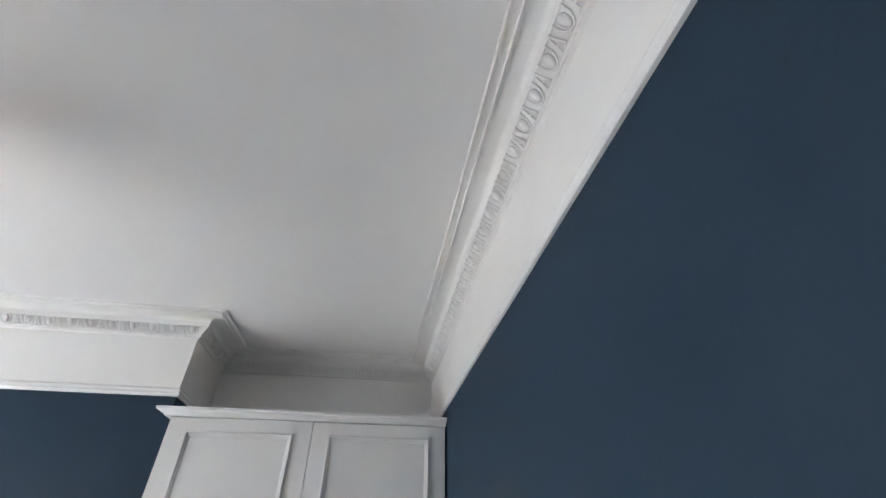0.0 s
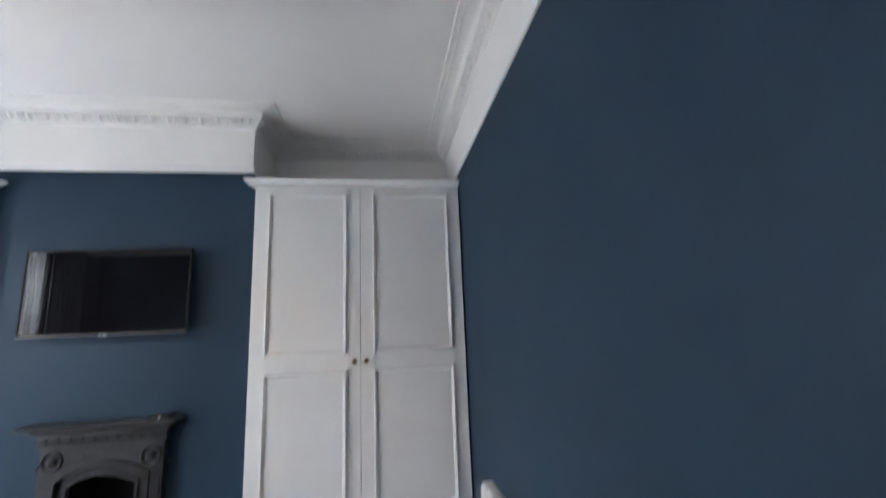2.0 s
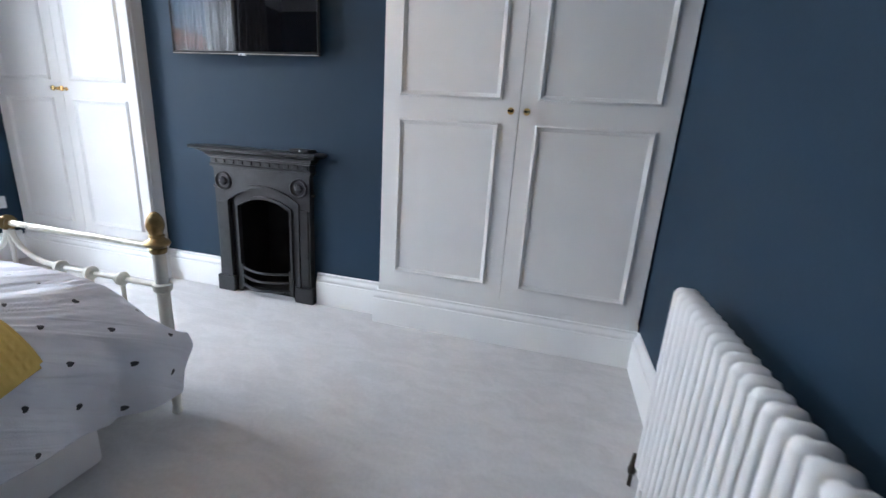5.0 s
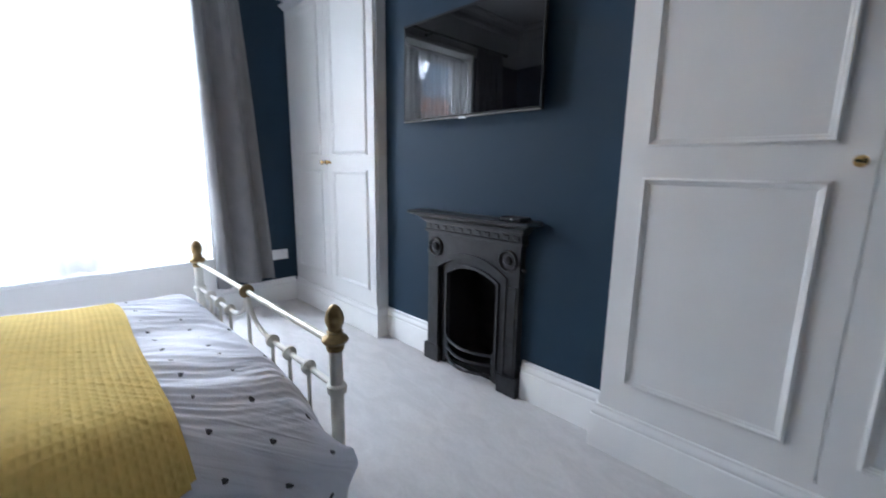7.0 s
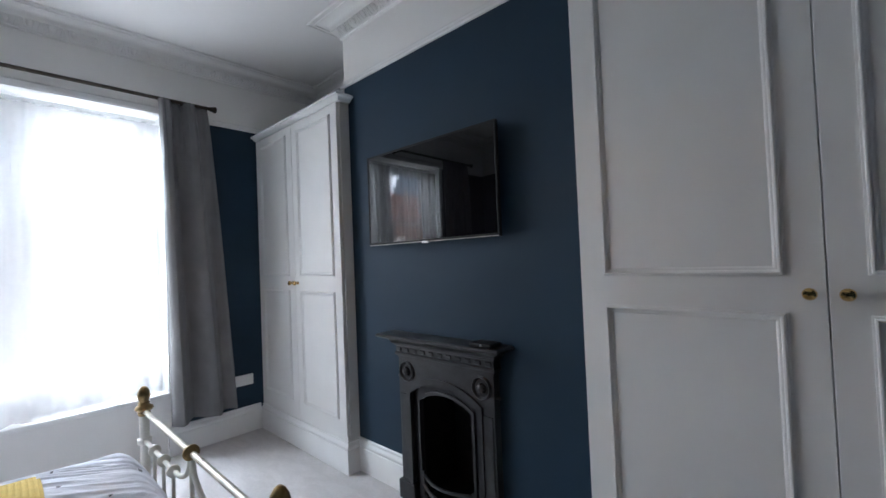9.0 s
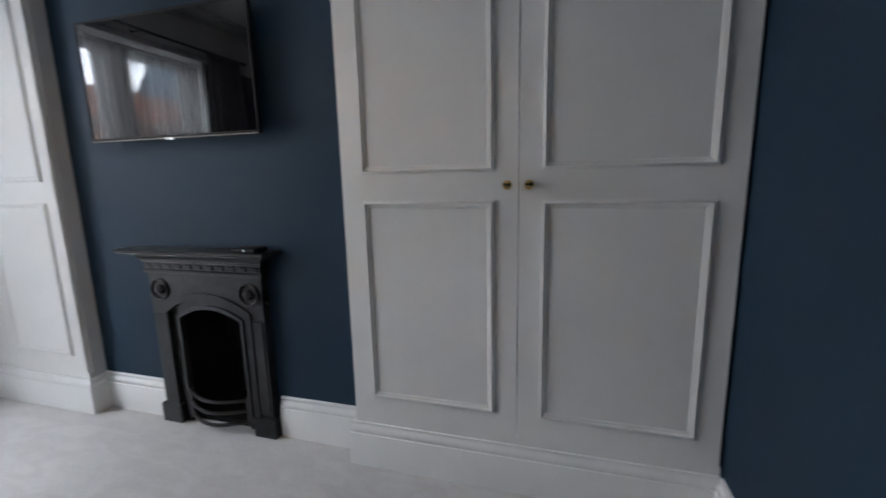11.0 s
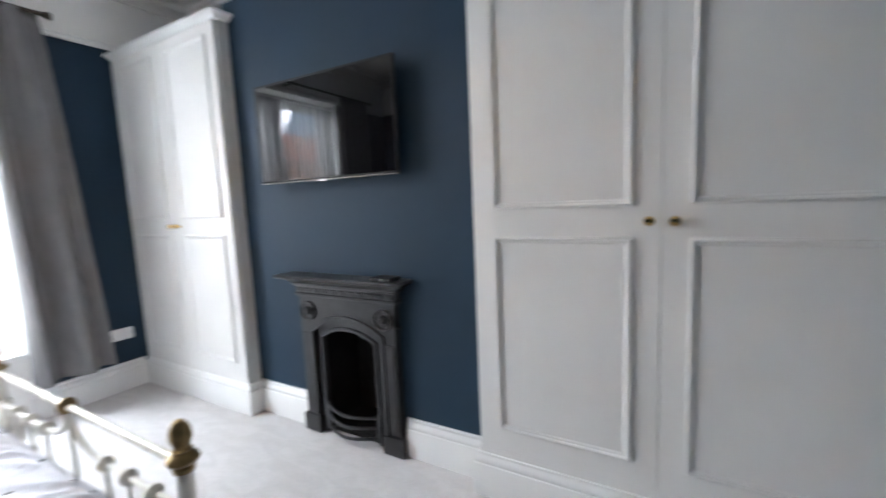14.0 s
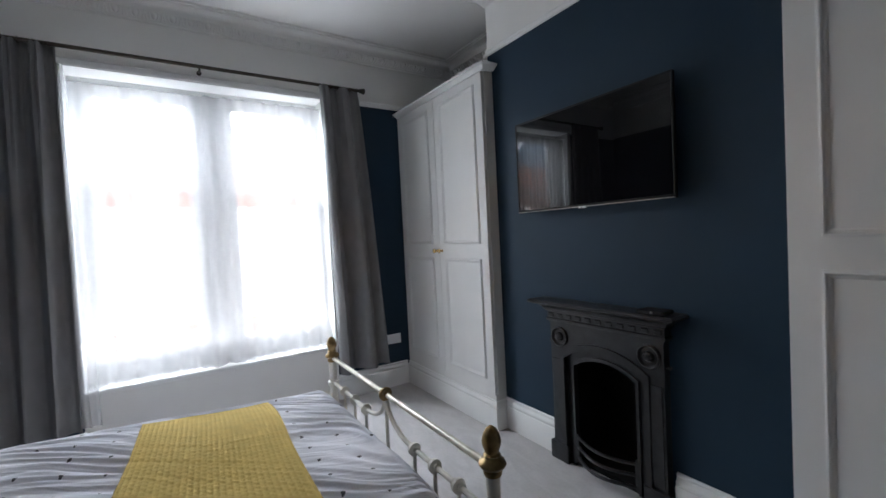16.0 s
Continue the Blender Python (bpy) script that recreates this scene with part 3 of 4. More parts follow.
def duvet_point(u, v, lift=0.0):
    """Place on the duvet: u metres across from its middle, v metres from its foot edge."""
    flat, rad, lim = 0.55, 0.24, 1.35
    s, a = (1 if u > 0 else -1), abs(u)
    corner = math.exp(-((v / 0.30) ** 2))
    if a < flat:
        x, z, nx, nz = a, 0.0, 0.0, 1.0
    elif a < flat + rad * lim:
        t = (a - flat) / rad
        x, z, nx, nz = flat + rad * math.sin(t), -rad * (1 - math.cos(t)), math.sin(t), math.cos(t)
    else:
        t = lim
        e = (a - flat - rad * lim) * (1 + 0.30 * corner)
        x, z, nx, nz = flat + rad * math.sin(t) + (0.13 - 0.09 * corner) * e, -rad * (1 - math.cos(t)) - 0.98 * e, 0.98, 0.15
    y = FOOT - 0.035 - v
    top = 0.533 + 0.02 * math.cos(min(a, 1.0) * 1.5) + 0.05 * min(1.6, max(0.0, v - 0.25))
    # rolls over at the foot
    fall = max(0.0, 1 - v / 0.11) ** 2
    keep = 1.0 if a < 0.66 else max(0.0, 1 - (a - 0.66) / 0.16)
    drop = 0.12 * fall * keep
    out = min(1.0, max(0.0, (a - 0.70) / 0.25))
    y += (0.06 if s > 0 else 0.0) * out * max(0.0, 1 - v / 0.4) - 0.05 * max(0.0, out - 0.75) * 4 * corner
    drop += 0.055 * min(1.0, max(0.0, (a - 0.40) / 0.30)) ** 2 * max(0.0, 1 - v / 0.30) ** 2 * (1 - 0.5 * out)
    if s > 0:
        x += 0.06 * math.sin(math.pi * min(1.0, max(0.0, a - 0.50) / 0.56)) * math.exp(-(((v - 0.05) / 0.22) ** 2))
    p = Vector((CX + s * x, y, top + z - drop))
    q = Vector((0.50 * p.x + 0.87 * p.y, 0.87 * p.x - 0.50 * p.y, 0.3))
    bend = 0.25 * noise.noise(Vector((p.x * 1.7, p.y * 1.7, 1.0)))
    soft = (1.0 if a < 0.60 else max(0.12, 1 - (a - 0.60) / 0.2)) * (0.15 if lift > 0 else 1.0)
    ridge = 1 - math.sqrt(noise.noise(Vector((q.x * 1.5, (q.y + bend) * 21.0, 2.0))) ** 2 + 0.035) * 2
    fine = 1 - math.sqrt(noise.noise(Vector((q.x * 2.5, (q.y + bend) * 38.0, 5.0))) ** 2 + 0.07) * 2
    patch = 0.68 + 0.40 * noise.noise(Vector((p.x * 2.2, p.y * 2.2, 3.0)))
    w = (ridge * abs(ridge) * 0.048 + fine * 0.011) * soft * patch
    w += noise.noise(Vector((p.x * 3, p.y * 3, p.z * 3 + 9))) * 0.02
    if a > 0.72:
        hang = min(1, (a - 0.72) / 0.25)
        if s > 0:
            w -= 0.034 * math.exp(-(((v - 0.21 + 0.10 * (a - 0.9)) / 0.03) ** 2)) * hang
            w += 0.020 * math.exp(-(((v - 0.27) / 0.05) ** 2)) * hang
        w += (0.022 * math.sin(p.y * 15 + 2.5 * noise.noise(Vector((p.y * 3, 0, 0)))) + 0.012 * noise.noise(Vector((p.y * 9, p.z * 4, 0)))) * hang
    return p + Vector((s * nx, 0.25 * out * max(0.0, 1 - v / 0.3), nz)) * (w + lift)


def cloth_sheet(u0, u1, v0, v1, nu, nv, lift, edge=None, relief=None):
    bm = bmesh.new()
    uv = bm.loops.layers.uv.new("cloth")
    grid, coords = [], {}
    for i in range(nu + 1):
        row = []
        for j in range(nv + 1):
            u, v = u0 + (u1 - u0) * i / nu, v0 + (v1 - v0) * j / nv
            rise = lift + (relief(u, v) * min(1.0, i / 7, (nu - i) / 7, j / 7, (nv - j) / 7) if relief else 0.0)
            if edge:
                u, v = edge(u, v)
            vert = bm.verts.new(duvet_point(u, v, rise))
            coords[vert] = (u, v)
            row.append(vert)
        grid.append(row)
    for i in range(nu):
        for j in range(nv):
            fc = bm.faces.new((grid[i][j], grid[i + 1][j], grid[i + 1][j + 1], grid[i][j + 1]))
            for lp in fc.loops:
                lp[uv].uv = coords[lp.vert]
    return bm


def duvet_material():
    m = material("heart_print_duvet", (0.74, 0.745, 0.80), 0.85, 0, 0.02, 6.0, 0.25, 250, 0.2)
    nt = m.node_tree
    b = nt.nodes["Principled BSDF"]
    plain = b.inputs["Base Color"].links[0].from_socket
    uvn = nt.nodes.new("ShaderNodeUVMap")
    uvn.uv_map = "cloth"

    def math_node(op, a, b_=None, c=None):
        n = nt.nodes.new("ShaderNodeMath")
        n.operation = op
        for k, val in enumerate((a, b_, c)):
            if val is None:
                continue
            if isinstance(val, (int, float)):
                n.inputs[k].default_value = val
            else:
                nt.links.new(val, n.inputs[k])
        return n.outputs[0]

    sp = nt.nodes.new("ShaderNodeSeparateXYZ")
    nt.links.new(uvn.outputs[0], sp.inputs[0])
    gu = math_node("MULTIPLY", sp.outputs[0], 1 / 0.125)
    gv = math_node("MULTIPLY", sp.outputs[1], 1 / 0.125)
    row = math_node("FLOOR", gv)
    gu = math_node("ADD", gu, math_node("MULTIPLY", math_node("FLOORED_MODULO", row, 2.0), 0.5))
    fx = math_node("MULTIPLY", math_node("SUBTRACT", math_node("FRACT", gu), 0.5), 17.5)
    fy = math_node("MULTIPLY", math_node("SUBTRACT", math_node("FRACT", gv), 0.5), 17.5)
    x2, y2 = math_node("MULTIPLY", fx, fx), math_node("MULTIPLY", fy, fy)
    q = math_node("SUBTRACT", math_node("ADD", x2, y2), 1.0)
    q3 = math_node("MULTIPLY", math_node("MULTIPLY", q, q), q)
    heart = math_node("LESS_THAN", math_node("SUBTRACT", q3, math_node("MULTIPLY", x2, math_node("MULTIPLY", y2, fy))), 0.0)
    mix = nt.nodes.new("ShaderNodeMix")
    mix.data_type = "RGBA"
    nt.links.new(heart, mix.inputs["Factor"])
    nt.links.new(plain, mix.inputs[6])
    mix.inputs[7].default_value = (0.075, 0.075, 0.085, 1)
    nt.links.new(mix.outputs[2], b.inputs["Base Color"])
    # fine creases that run slantwise over the cloth
    turn_, stretch = nt.nodes.new("ShaderNodeMapping"), nt.nodes.new("ShaderNodeMapping")
    turn_.inputs["Rotation"].default_value = (0, 0, radians(60))
    stretch.inputs["Scale"].default_value = (2.4, 26.0, 1.0)
    crease, bump = nt.nodes.new("ShaderNodeTexNoise"), nt.nodes.new("ShaderNodeBump")
    crease.inputs["Scale"].default_value = 1.0
    crease.inputs["Detail"].default_value = 2.5
    crease.inputs["Distortion"].default_value = 0.5
    bump.inputs["Strength"].default_value = 0.55
    bump.inputs["Distance"].default_value = 0.020
    nt.links.new(uvn.outputs[0], turn_.inputs[0])
    nt.links.new(turn_.outputs[0], stretch.inputs[0])
    nt.links.new(stretch.outputs[0], crease.inputs["Vector"])
    nt.links.new(crease.outputs[0], bump.inputs["Height"])
    if b.inputs["Normal"].links:
        nt.links.new(b.inputs["Normal"].links[0].from_socket, bump.inputs["Normal"])
    nt.links.new(bump.outputs["Normal"], b.inputs["Normal"])
    return m


def throw_material():
    m = material("mustard_waffle_cotton", (0.64, 0.475, 0.145), 0.9, 0, 0.08, 20.0, 0, 1, 0.15)
    nt = m.node_tree
    b = nt.nodes["Principled BSDF"]
    uvn = nt.nodes.new("ShaderNodeUVMap")
    uvn.uv_map = "cloth"
    mp = nt.nodes.new("ShaderNodeMapping")
    mp.inputs["Scale"].default_value = (1, 1, 1)
    nt.links.new(uvn.outputs[0], mp.inputs[0])
    w = []
    for axis in ("X", "Y"):
        n = nt.nodes.new("ShaderNodeTexWave")
        n.wave_type, n.bands_direction, n.wave_profile = "BANDS", axis, "SIN"
        n.inputs["Scale"].default_value = 90.0
        n.inputs["Distortion"].default_value = 0.3
        n.inputs["Detail"].default_value = 1.0
        nt.links.new(mp.outputs[0], n.inputs["Vector"])
        w.append(n)
    mx = nt.nodes.new("ShaderNodeMath")
    mx.operation = "MAXIMUM"
    nt.links.new(w[0].outputs["Fac"], mx.inputs[0])
    nt.links.new(w[1].outputs["Fac"], mx.inputs[1])
    bp = nt.nodes.new("ShaderNodeBump")
    bp.inputs["Strength"].default_value = 0.5
    bp.inputs["Distance"].default_value = 0.0010
    nt.links.new(mx.outputs[0], bp.inputs["Height"])
    nt.links.new(bp.outputs["Normal"], b.inputs["Normal"])
    return m


def make_bed():
    bed = thing("bed", "cream metal bed frame with brass finials and knobs", "bed", (CX, FOOT, 0))
    # foot posts
    post = lathe([(0.013, 0.0), (0.020, 0.010), (0.015, 0.03), (0.019, 0.10), (0.027, 0.17), (0.022, 0.185), (0.030, 0.20), (0.021, 0.215), (0.021, 0.50), (0.030, 0.505), (0.031, 0.528), (0.021, 0.533), (0.021, 0.655)], 20)
    post_me = finish("post", post, CREAM, True)
    fin = lathe([(0.021, 0.640), (0.026, 0.644), (0.028, 0.656), (0.024, 0.662), (0.036, 0.668), (0.041, 0.677), (0.036, 0.687), (0.026, 0.692), (0.022, 0.700), (0.026, 0.704), (0.020, 0.709), (0.022, 0.718), (0.027, 0.731), (0.028, 0.744), (0.024, 0.763), (0.015, 0.779), (0.006, 0.786)], 24)
    for v in fin.verts:
        if v.co.z > 0.71:
            r = math.hypot(v.co.x, v.co.y)
            a = math.atan2(v.co.y, v.co.x)
            k = 1 + 0.035 * math.cos(6 * a)
            v.co.x, v.co.y = v.co.x * k, v.co.y * k
    fin_me = finish("finial", fin, BRASS, True)
    for s in (-1, 1):
        po = shared("post", post_me, bed, pose(s * HALF, 0, 0))
        tagged(shared("finial", fin_me, po, pose(0, 0, 0)), "aged brass acorn finial")
    part("top_rail", tube([(-HALF + 0.02, 0, 0.664), (0, 0, 0.664), (HALF - 0.02, 0, 0.664)], 0.0115, 14), WORN, bed, "slim worn brass rail", True)
    part("rail_collar", lathe([(0.0115, -0.024), (0.022, -0.020), (0.018, -0.010), (0.030, -0.004), (0.030, 0.004), (0.018, 0.010), (0.022, 0.020), (0.0115, 0.024)], 18, axis="X", at=(0, 0, 0.664)), BRASS, bed, "brass collar", True)
    knuckle = lathe([(0.010, -0.026), (0.017, -0.022), (0.014, -0.014), (0.025, -0.007), (0.026, 0.007), (0.014, 0.014), (0.017, 0.022), (0.010, 0.026)], 14, axis="X")
    kn_me = finish("rail_knuckle", knuckle, CREAM, True)
    sp_me = finish("spindle", tube([(0, 0, 0.30), (0, 0, 0.52)], 0.0075, 8), CREAM, True)
    for s in (-1, 1):
        pts = [(s * (HALF - 0.02), 0, 0.519), (s * 0.26, 0, 0.519), (s * 0.22, 0, 0.521)]
        for i in range(1, 9):
            t = i / 8
            pts.append((s * (0.22 - 0.205 * math.sin(t * math.pi / 2)), 0, 0.521 + 0.115 * (1 - math.cos(t * math.pi / 2))))
        part("lower_rail", tube(pts, 0.010, 10), CREAM, bed, "", True)
        for x in (0.245, 0.395, 0.545):
            shared("rail_knuckle", kn_me, bed, pose(s * x, 0, 0.519))
            shared("spindle", sp_me, bed, pose(s * x, 0, 0))
        part("side_rail", box(s * HALF - 0.018, s * HALF + 0.018, HEAD - FOOT, -0.02, 0.255, 0.295, bev=0.004), CREAM, bed)
    shared("spindle", finish("centre_rod", tube([(0, 0, 0.30), (0, 0, 0.655)], 0.0085, 8), CREAM, True), bed, pose(0, 0, 0))
    part("bottom_rail", tube([(-HALF, 0, 0.305), (0, 0, 0.305), (HALF, 0, 0.305)], 0.012, 10), CREAM, bed, "", True)
    for i in range(9):
        y = -0.15 - i * 0.25
        part("slat", box(-HALF + 0.02, HALF - 0.02, y - 0.03, y + 0.03, 0.255, 0.275), SATIN, bed)
    for s in (-1, 1):
        part("head_leg", box(s * HALF - 0.018, s * HALF + 0.018, HEAD - FOOT, HEAD - FOOT + 0.036, 0.0, 0.30, bev=0.004), CREAM, bed)
    return bed


make_bed()
bm = box(CX - 0.72, CX + 0.72, HEAD + 0.02, -1.31, 0.0, 0.25, bev=0.02)
tagged(new("bed_valance", finish("bed_valance", bm, SHEET, True)), "plain white valance skirt under the bed", "valance")
mattress = tagged(new("mattress", finish("mattress", box(CX - 0.69, CX + 0.69, HEAD + 0.04, FOOT - 0.09, 0.277, 0.475, bev=0.05, seg=3), SHEET, True)), "white mattress on the bed frame", "mattress")

DUVETM, THROWM = duvet_material(), throw_material()
bm = cloth_sheet(-1.02, 1.025, 0.0, 2.05, 440, 440, 0.0)
duvet = tagged(new("duvet", finish("duvet", bm, DUVETM, "cloth")), "white rumpled duvet with small black heart print", "duvet")
mod = duvet.modifiers.new("thickness", "SOLIDIFY")
mod.thickness, mod.offset = 0.005, -1


def throw_edge(u, v):
    far = min(1.0, max(0.0, (v - 0.322) / 0.53))
    v += (0.037 + 0.013 * (u + 0.5)) * (1 - far) + 0.065 * (u + 0.5) * far + 0.006 * math.sin(u * 5.0)
    return (u + 0.55 * (v - 0.42) * (u - 0.3) if u > 0.3 else u), v


def waffle(u, v):
    """Raised ribs round sunken cells, about 25 by 18 mm."""
    a = 0.5 + 0.5 * math.cos(2 * math.pi * u / 0.025)
    b = 0.5 + 0.5 * math.cos(2 * math.pi * v / 0.018)
    return 0.0020 * max(a ** 1.6, b ** 1.6)


bm = cloth_sheet(-0.48, 0.81, 0.335, 0.86, 534, 233, 0.034, throw_edge, waffle)
throw = tagged(new("throw_blanket", finish("throw_blanket", bm, THROWM, "cloth")), "mustard yellow waffle-weave throw laid over the duvet", "blanket")
mod = throw.modifiers.new("thickness", "SOLIDIFY")
mod.thickness, mod.offset = 0.007, -1
bm = cloth_sheet(-0.47, 0.80, 0.322, 0.85, 180, 80, 0.025, throw_edge)
part("under_layer", bm, THROWM, throw, "folded-under lower layer of the throw", True)


# ---- curtains ----
def curtain(name, label, x, y0, y1, z0, z1, folds, amp, mat, top_y0, top_y1, seed, group, thick=0.004, pool=0.0):
    bm = bmesh.new()
    n, m = folds * 12, 28
    rows = []
    for j in range(m + 1):
        t = j / m
        z = z1 + (z0 - z1) * t
        a0, a1 = top_y0 + (y0 - top_y0) * t ** 0.8, top_y1 + (y1 - top_y1) * t ** 0.8
        row = []
        for i in range(n + 1):
            s = i / n
            ph = 2 * math.pi * folds * (s + 0.03 * noise.noise(Vector((s * 5, t * 1.2, seed))))
            k = amp * (0.55 + 0.45 * t) * (1 + 0.5 * noise.noise(Vector((s * 7, seed, t * 0.8))))
            xx = x + k * math.sin(ph) + (0.016 * max(0.0, 1 - t * 2.2) * math.sin(2 * math.pi * 3 * folds * s) if thick else 0.0) + 0.012 * noise.noise(Vector((s * 3, t * 3, seed + 4)))
            if pool and t > 0.93:
                xx += pool * (t - 0.93) / 0.07 * (0.6 + 0.4 * math.sin(s * 23 + seed))
            zz = z + 0.012 * noise.noise(Vector((s * 6, seed, 2))) * t + (0.008 * abs(math.sin(ph)) if pool else 0)
            row.append(bm.verts.new((xx, a0 + (a1 - a0) * s + 0.004 * math.cos(ph), zz)))
        rows.append(row)
    for a, b in zip(rows, rows[1:]):
        for i in range(n):
            bm.faces.new((a[i], a[i + 1], b[i + 1], b[i]))
    ob = tagged(new(name, finish(name, bm, mat, True)), label, "curtain", group)
    if thick:
        md = ob.modifiers.new("thickness", "SOLIDIFY")
        md.thickness = thick
    return ob


curtain("curtain", "heavy grey curtain drawn to the side of the window", -4.185, -0.69, -0.245, 0.24, 2.60, 2, 0.068, CURTAIN, -0.73, -0.41, 3.0, "window curtains")
curtain("curtain", "heavy grey curtain drawn to the side of the window", -4.185, -2.86, -2.33, 0.24, 2.60, 4, 0.050, CURTAIN, -2.76, -2.32, 7.0, "window curtains")
curtain("net_curtain", "sheer white voile curtain hanging inside the recess", XW - 0.055, -2.30, -1.46, 0.467, 2.44, 7, 0.016, SHEER, -2.30, -1.48, 1.0, "net curtains", 0, 0.075)
curtain("net_curtain", "sheer white voile curtain hanging inside the recess", XW - 0.035, -1.58, -0.70, 0.467, 2.44, 7, 0.016, SHEER, -1.56, -0.70, 2.0, "net curtains", 0, 0.07)
curtain("net_curtain", "loose end of sheer white voile hanging past the sill", XW + 0.022, -2.37, -2.24, 0.24, 2.52, 2, 0.008, SHEER, -2.345, -2.30, 5.0, "net curtains", 0)
wire = tagged(new("net_curtain_rod", finish("net_curtain_rod", tube([(XW - 0.045, WY0 + 0.02, 2.445), (XW - 0.045, WY1 - 0.02, 2.445)], 0.005, 8), TRIM, True)), "thin white rod carrying the voile", "curtain rod")

pole = thing("curtain_pole", "slim dark bronze curtain pole above the window", "curtain pole", (-4.19, -1.55, 2.605))
part("rod", tube([(0, -1.28, 0), (0, 1.165, 0)], 0.0125, 12), BRONZE, pole, "", True)
for y in (-1.28, 1.165):
    s = 1 if y > 0 else -1
    part("finial", lathe([(0.0125, 0), (0.018, s * 0.006), (0.018, s * 0.02), (0.024, s * 0.03), (0.024, s * 0.045), (0.010, s * 0.052)], 14, axis="Y", at=(0, y, 0)), BRONZE, pole, "", True)
for y in (-1.10, -0.01, 1.02):
    bm = lathe([(0.007, -0.090), (0.007, 0.0)], 10, axis="X", at=(0, y, -0.016))
    lathe([(0.016, -0.090), (0.016, -0.082), (0.009, -0.078)], 14, bm, (0, y, -0.016), "X")
    part("bracket", bm, BRONZE, pole, "", True)
ring_me = None
for y0, y1, n in ((-1.20, -0.79, 7), (0.86, 1.14, 6)):
    for i in range(n):
        y = y0 + (y1 - y0) * i / (n - 1)
        bm = bmesh.new()
        pts = [(0.017 * math.cos(a * math.pi / 8), 0, 0.017 * math.sin(a * math.pi / 8) - 0.003) for a in range(17)]
        if ring_me is None:
            ring_me = finish("curtain_ring", tube(pts, 0.0025, 6, bm), BRONZE, True)
        shared("curtain_ring", ring_me, pole, pose(0, y, 0))

# ---- sockets ----
sock = thing("wall_socket", "white double wall socket on the blue wall", "socket", (XW, -0.15, 0.425))
part("plate", box(0.0, 0.011, -0.073, 0.073, -0.043, 0.043, bev=0.003), PLASTIC, sock)
for y in (-0.035, 0.035):
    part("rocker", box(0.0105, 0.015, y - 0.008, y + 0.008, 0.008, 0.03, bev=0.001), PLASTIC, sock)

# ---- ceiling rose and pendant ----
RX, RY = -2.20, -1.43
bm = lathe([(0.215, 0.0), (0.215, -0.014), (0.205, -0.022), (0.195, -0.014), (0.188, -0.026), (0.178, -0.028), (0.170, -0.014), (0.16, -0.012), (0.12, -0.018), (0.08, -0.020), (0.06, -0.030), (0.04, -0.034), (0.02, -0.036)], 48, at=(0, 0, 0))
rose = thing("ceiling_rose", "round white plaster ceiling rose with leaf ornament", "ceiling rose", (RX, RY, H), "", "structure")
part("disc", bm, WHITE, rose, "", True)
leaf = bmesh.new()
bmesh.ops.create_uvsphere(leaf, u_segments=8, v_segments=6, radius=1)
for v in leaf.verts:
    v.co = Vector((v.co.x * 0.045 + 0.115, v.co.y * 0.018 * (1 - 0.4 * v.co.x), v.co.z * 0.014 - 0.016))
leaf_me = finish("plaster_leaf", leaf, WHITE, True)
for i in range(18):
    shared("plaster_leaf", leaf_me, rose, pose(0, 0, 0, 0, 0, i * 20))
pend = thing("pendant_lamp", "pendant lamp with a fabric drum shade, switched on", "lamp", (RX, RY, H - 0.036))
part("cord", tube([(0, 0, 0), (0, 0, -0.33)], 0.004, 8), BLACK, pend)
part("bulb_holder", lathe([(0.016, -0.33), (0.018, -0.37), (0.016, -0.39)], 14), BLACK, pend)
shade = bmesh.new()
n = 40
rings = []
for r, z in ((0.125, -0.30), (0.205, -0.52), (0.201, -0.52), (0.121, -0.30)):
    rings.append([shade.verts.new((r * math.cos(2 * math.pi * i / n), r * math.sin(2 * math.pi * i / n), z)) for i in range(n)])
for k in range(4):
    a, b = rings[k], rings[(k + 1) % 4]
    for i in range(n):
        shade.faces.new((a[i], a[(i + 1) % n], b[(i + 1) % n], b[i]))
part("shade", shade, SHADEM, pend, "", True)
part("bulb", lathe([(0.008, -0.39), (0.012, -0.405), (0.017, -0.43), (0.017, -0.445), (0.012, -0.46), (0.004, -0.468)], 16), BULB, pend, "lit warm bulb", True)

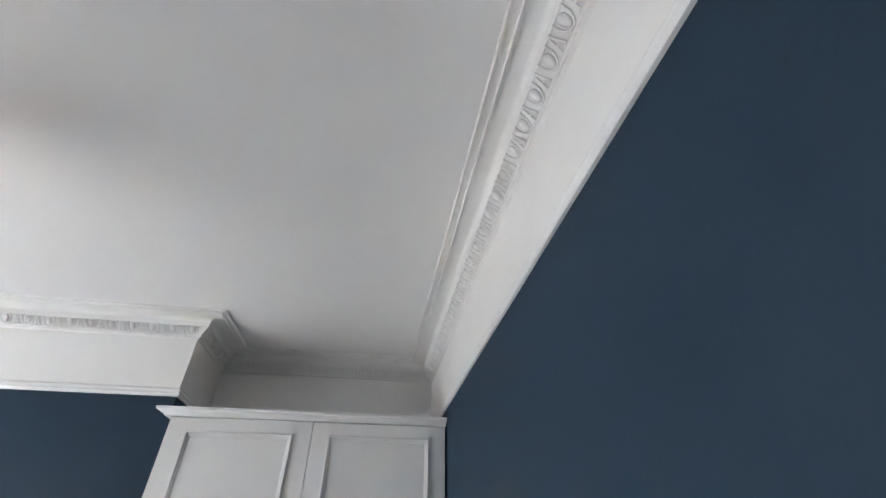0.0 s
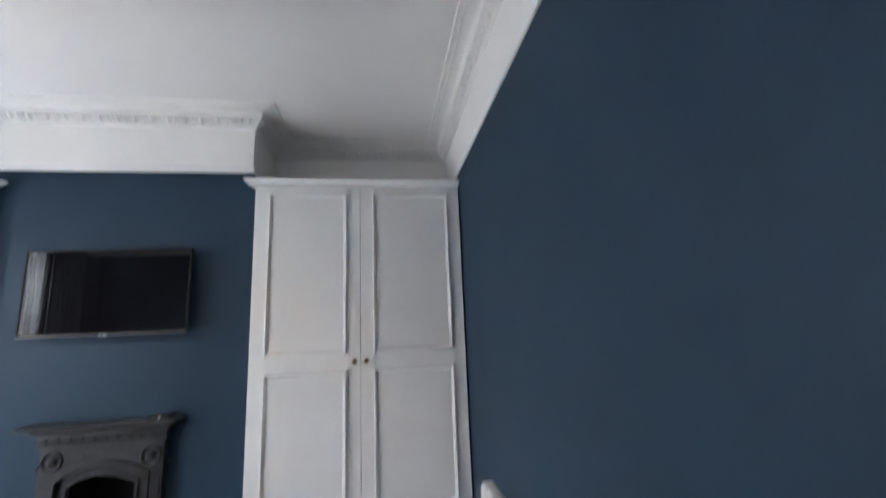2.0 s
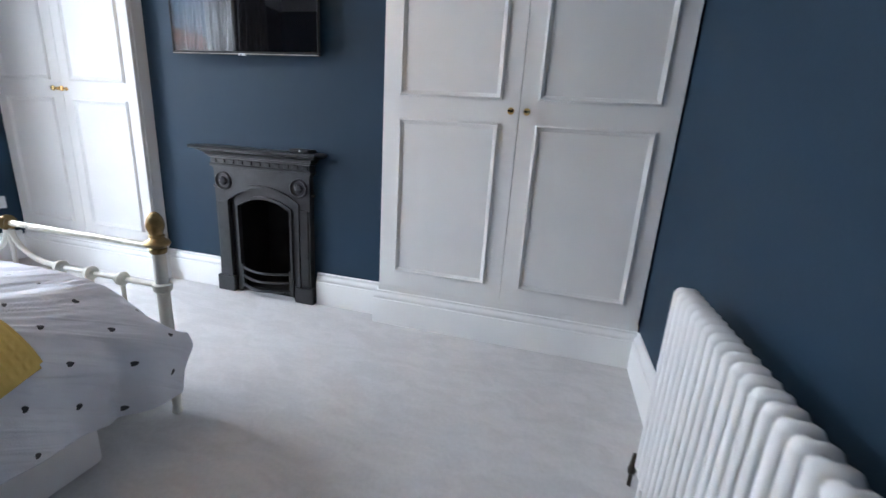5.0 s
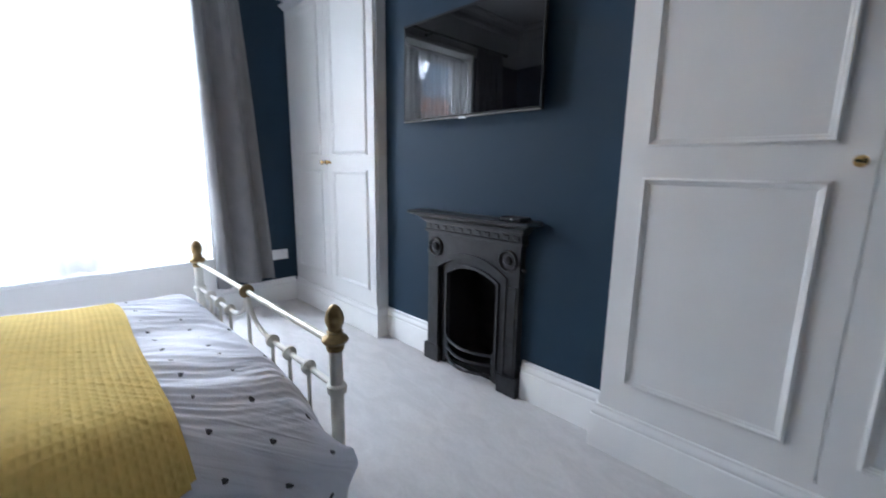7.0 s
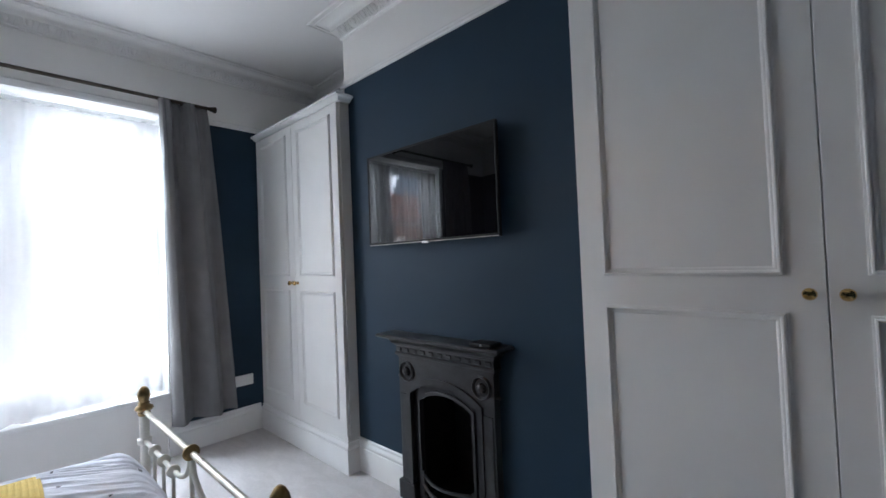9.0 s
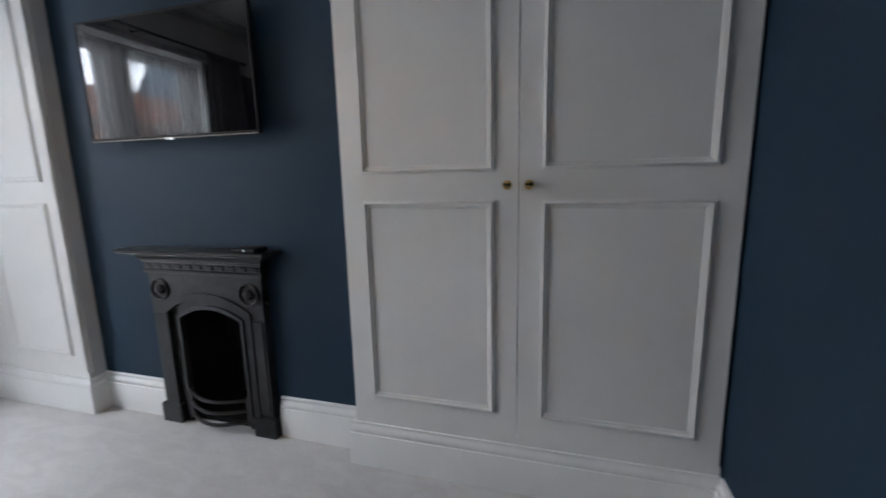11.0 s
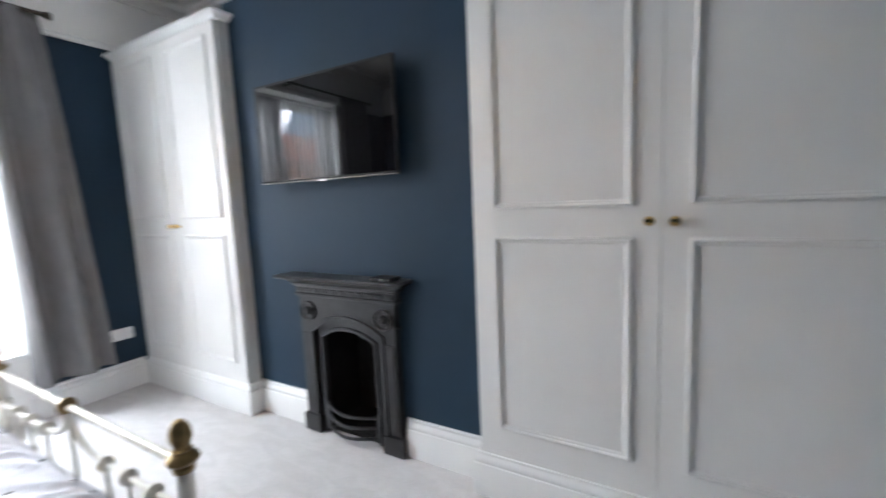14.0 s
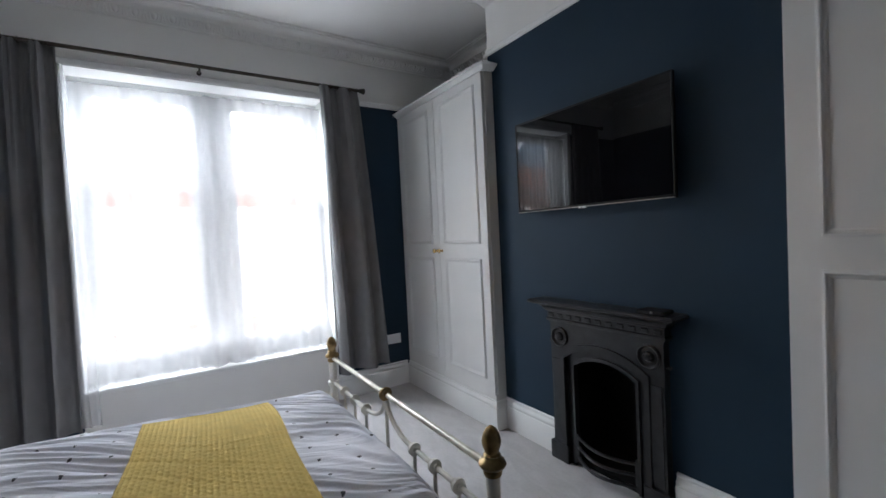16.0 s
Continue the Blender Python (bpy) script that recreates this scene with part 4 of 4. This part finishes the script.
# ---- outside the window ----
GZ = -3.4
structure("ground", box(-140, 60, -120, 120, GZ - 0.2, GZ), ASPHALT, "grey asphalt street below the window", "ground")
house = thing("house", "red brick terrace house across the street", "house", (-19, 0, GZ))
part("wall", box(-6, 0, -40, 12, 0, 7.2), BRICKR, house)
bm = bmesh.new()
vs = [bm.verts.new(p) for p in ((0.3, -40, 7.2), (-6.3, -40, 7.2), (-3, -40, 9.2), (0.3, 12, 7.2), (-6.3, 12, 7.2), (-3, 12, 9.2))]
for fc in ((0, 1, 2), (3, 5, 4), (0, 2, 5, 3), (1, 4, 5, 2), (0, 3, 4, 1)):
    bm.faces.new([vs[i] for i in fc])
part("roof", bm, SLATE, house)
for y in range(-39, 12, 3):
    for z in (0.9, 4.2):
        wn_ = part("window", box(-0.02, 0.06, y - 0.6, y + 0.6, z, z + 1.7), TRIM, house, "white framed sash window")
        part("pane", box(0.055, 0.07, y - 0.5, y + 0.5, z + 0.1, z + 0.8), PANE, wn_)
        part("pane", box(0.055, 0.07, y - 0.5, y + 0.5, z + 0.9, z + 1.6), PANE, wn_)
        part("sill", box(0.0, 0.14, y - 0.75, y + 0.75, z - 0.16, z), STONE, wn_)
def make_tree(x, y, size, seed):
    tree = thing("tree", "leafy green tree beyond the houses", "tree", (x, y, GZ), "trees beyond the houses")
    trunk = lathe([(0.30, 0), (0.22, 2.5), (0.16, 5.0), (0.05, 8.5)], 10)
    rng = random.Random(seed)
    for k in range(6):
        a, z = k * 1.05 + rng.random(), rng.uniform(4.5, 7.0)
        tube([(0, 0, z), (0.9 * math.cos(a), 0.9 * math.sin(a), z + 0.8), (1.9 * math.cos(a), 1.9 * math.sin(a), z + 1.3)], 0.06, 6, trunk)
    bm = bmesh.new()
    hubs = [Vector((rng.gauss(0, 1.5), rng.gauss(0, 1.7), rng.uniform(6.0, 10.5))) for _ in range(26)]
    for i in range(2600):
        c = hubs[i % 26] + Vector((rng.gauss(0, 0.55), rng.gauss(0, 0.55), rng.gauss(0, 0.45)))
        d1 = Vector((rng.uniform(-1, 1), rng.uniform(-1, 1), rng.uniform(-1, 1))).normalized() * 0.24
        d2 = d1.orthogonal().normalized() * 0.15
        bm.faces.new([bm.verts.new(c + q) for q in (d1, d2, -d1, -d2)])
    part("trunk", trunk, BARK, tree, "", True)
    part("crown", bm, LEAF, tree)
    tree.scale = (size, size, size)


for k, (x, y, size) in enumerate(((-31, 1, 1.0), (-33, -7, 1.1), (-30, -14, 0.95), (-33, -21, 1.1), (-31, -29, 1.0), (-34, -37, 1.15))):
    make_tree(x, y, size, k)
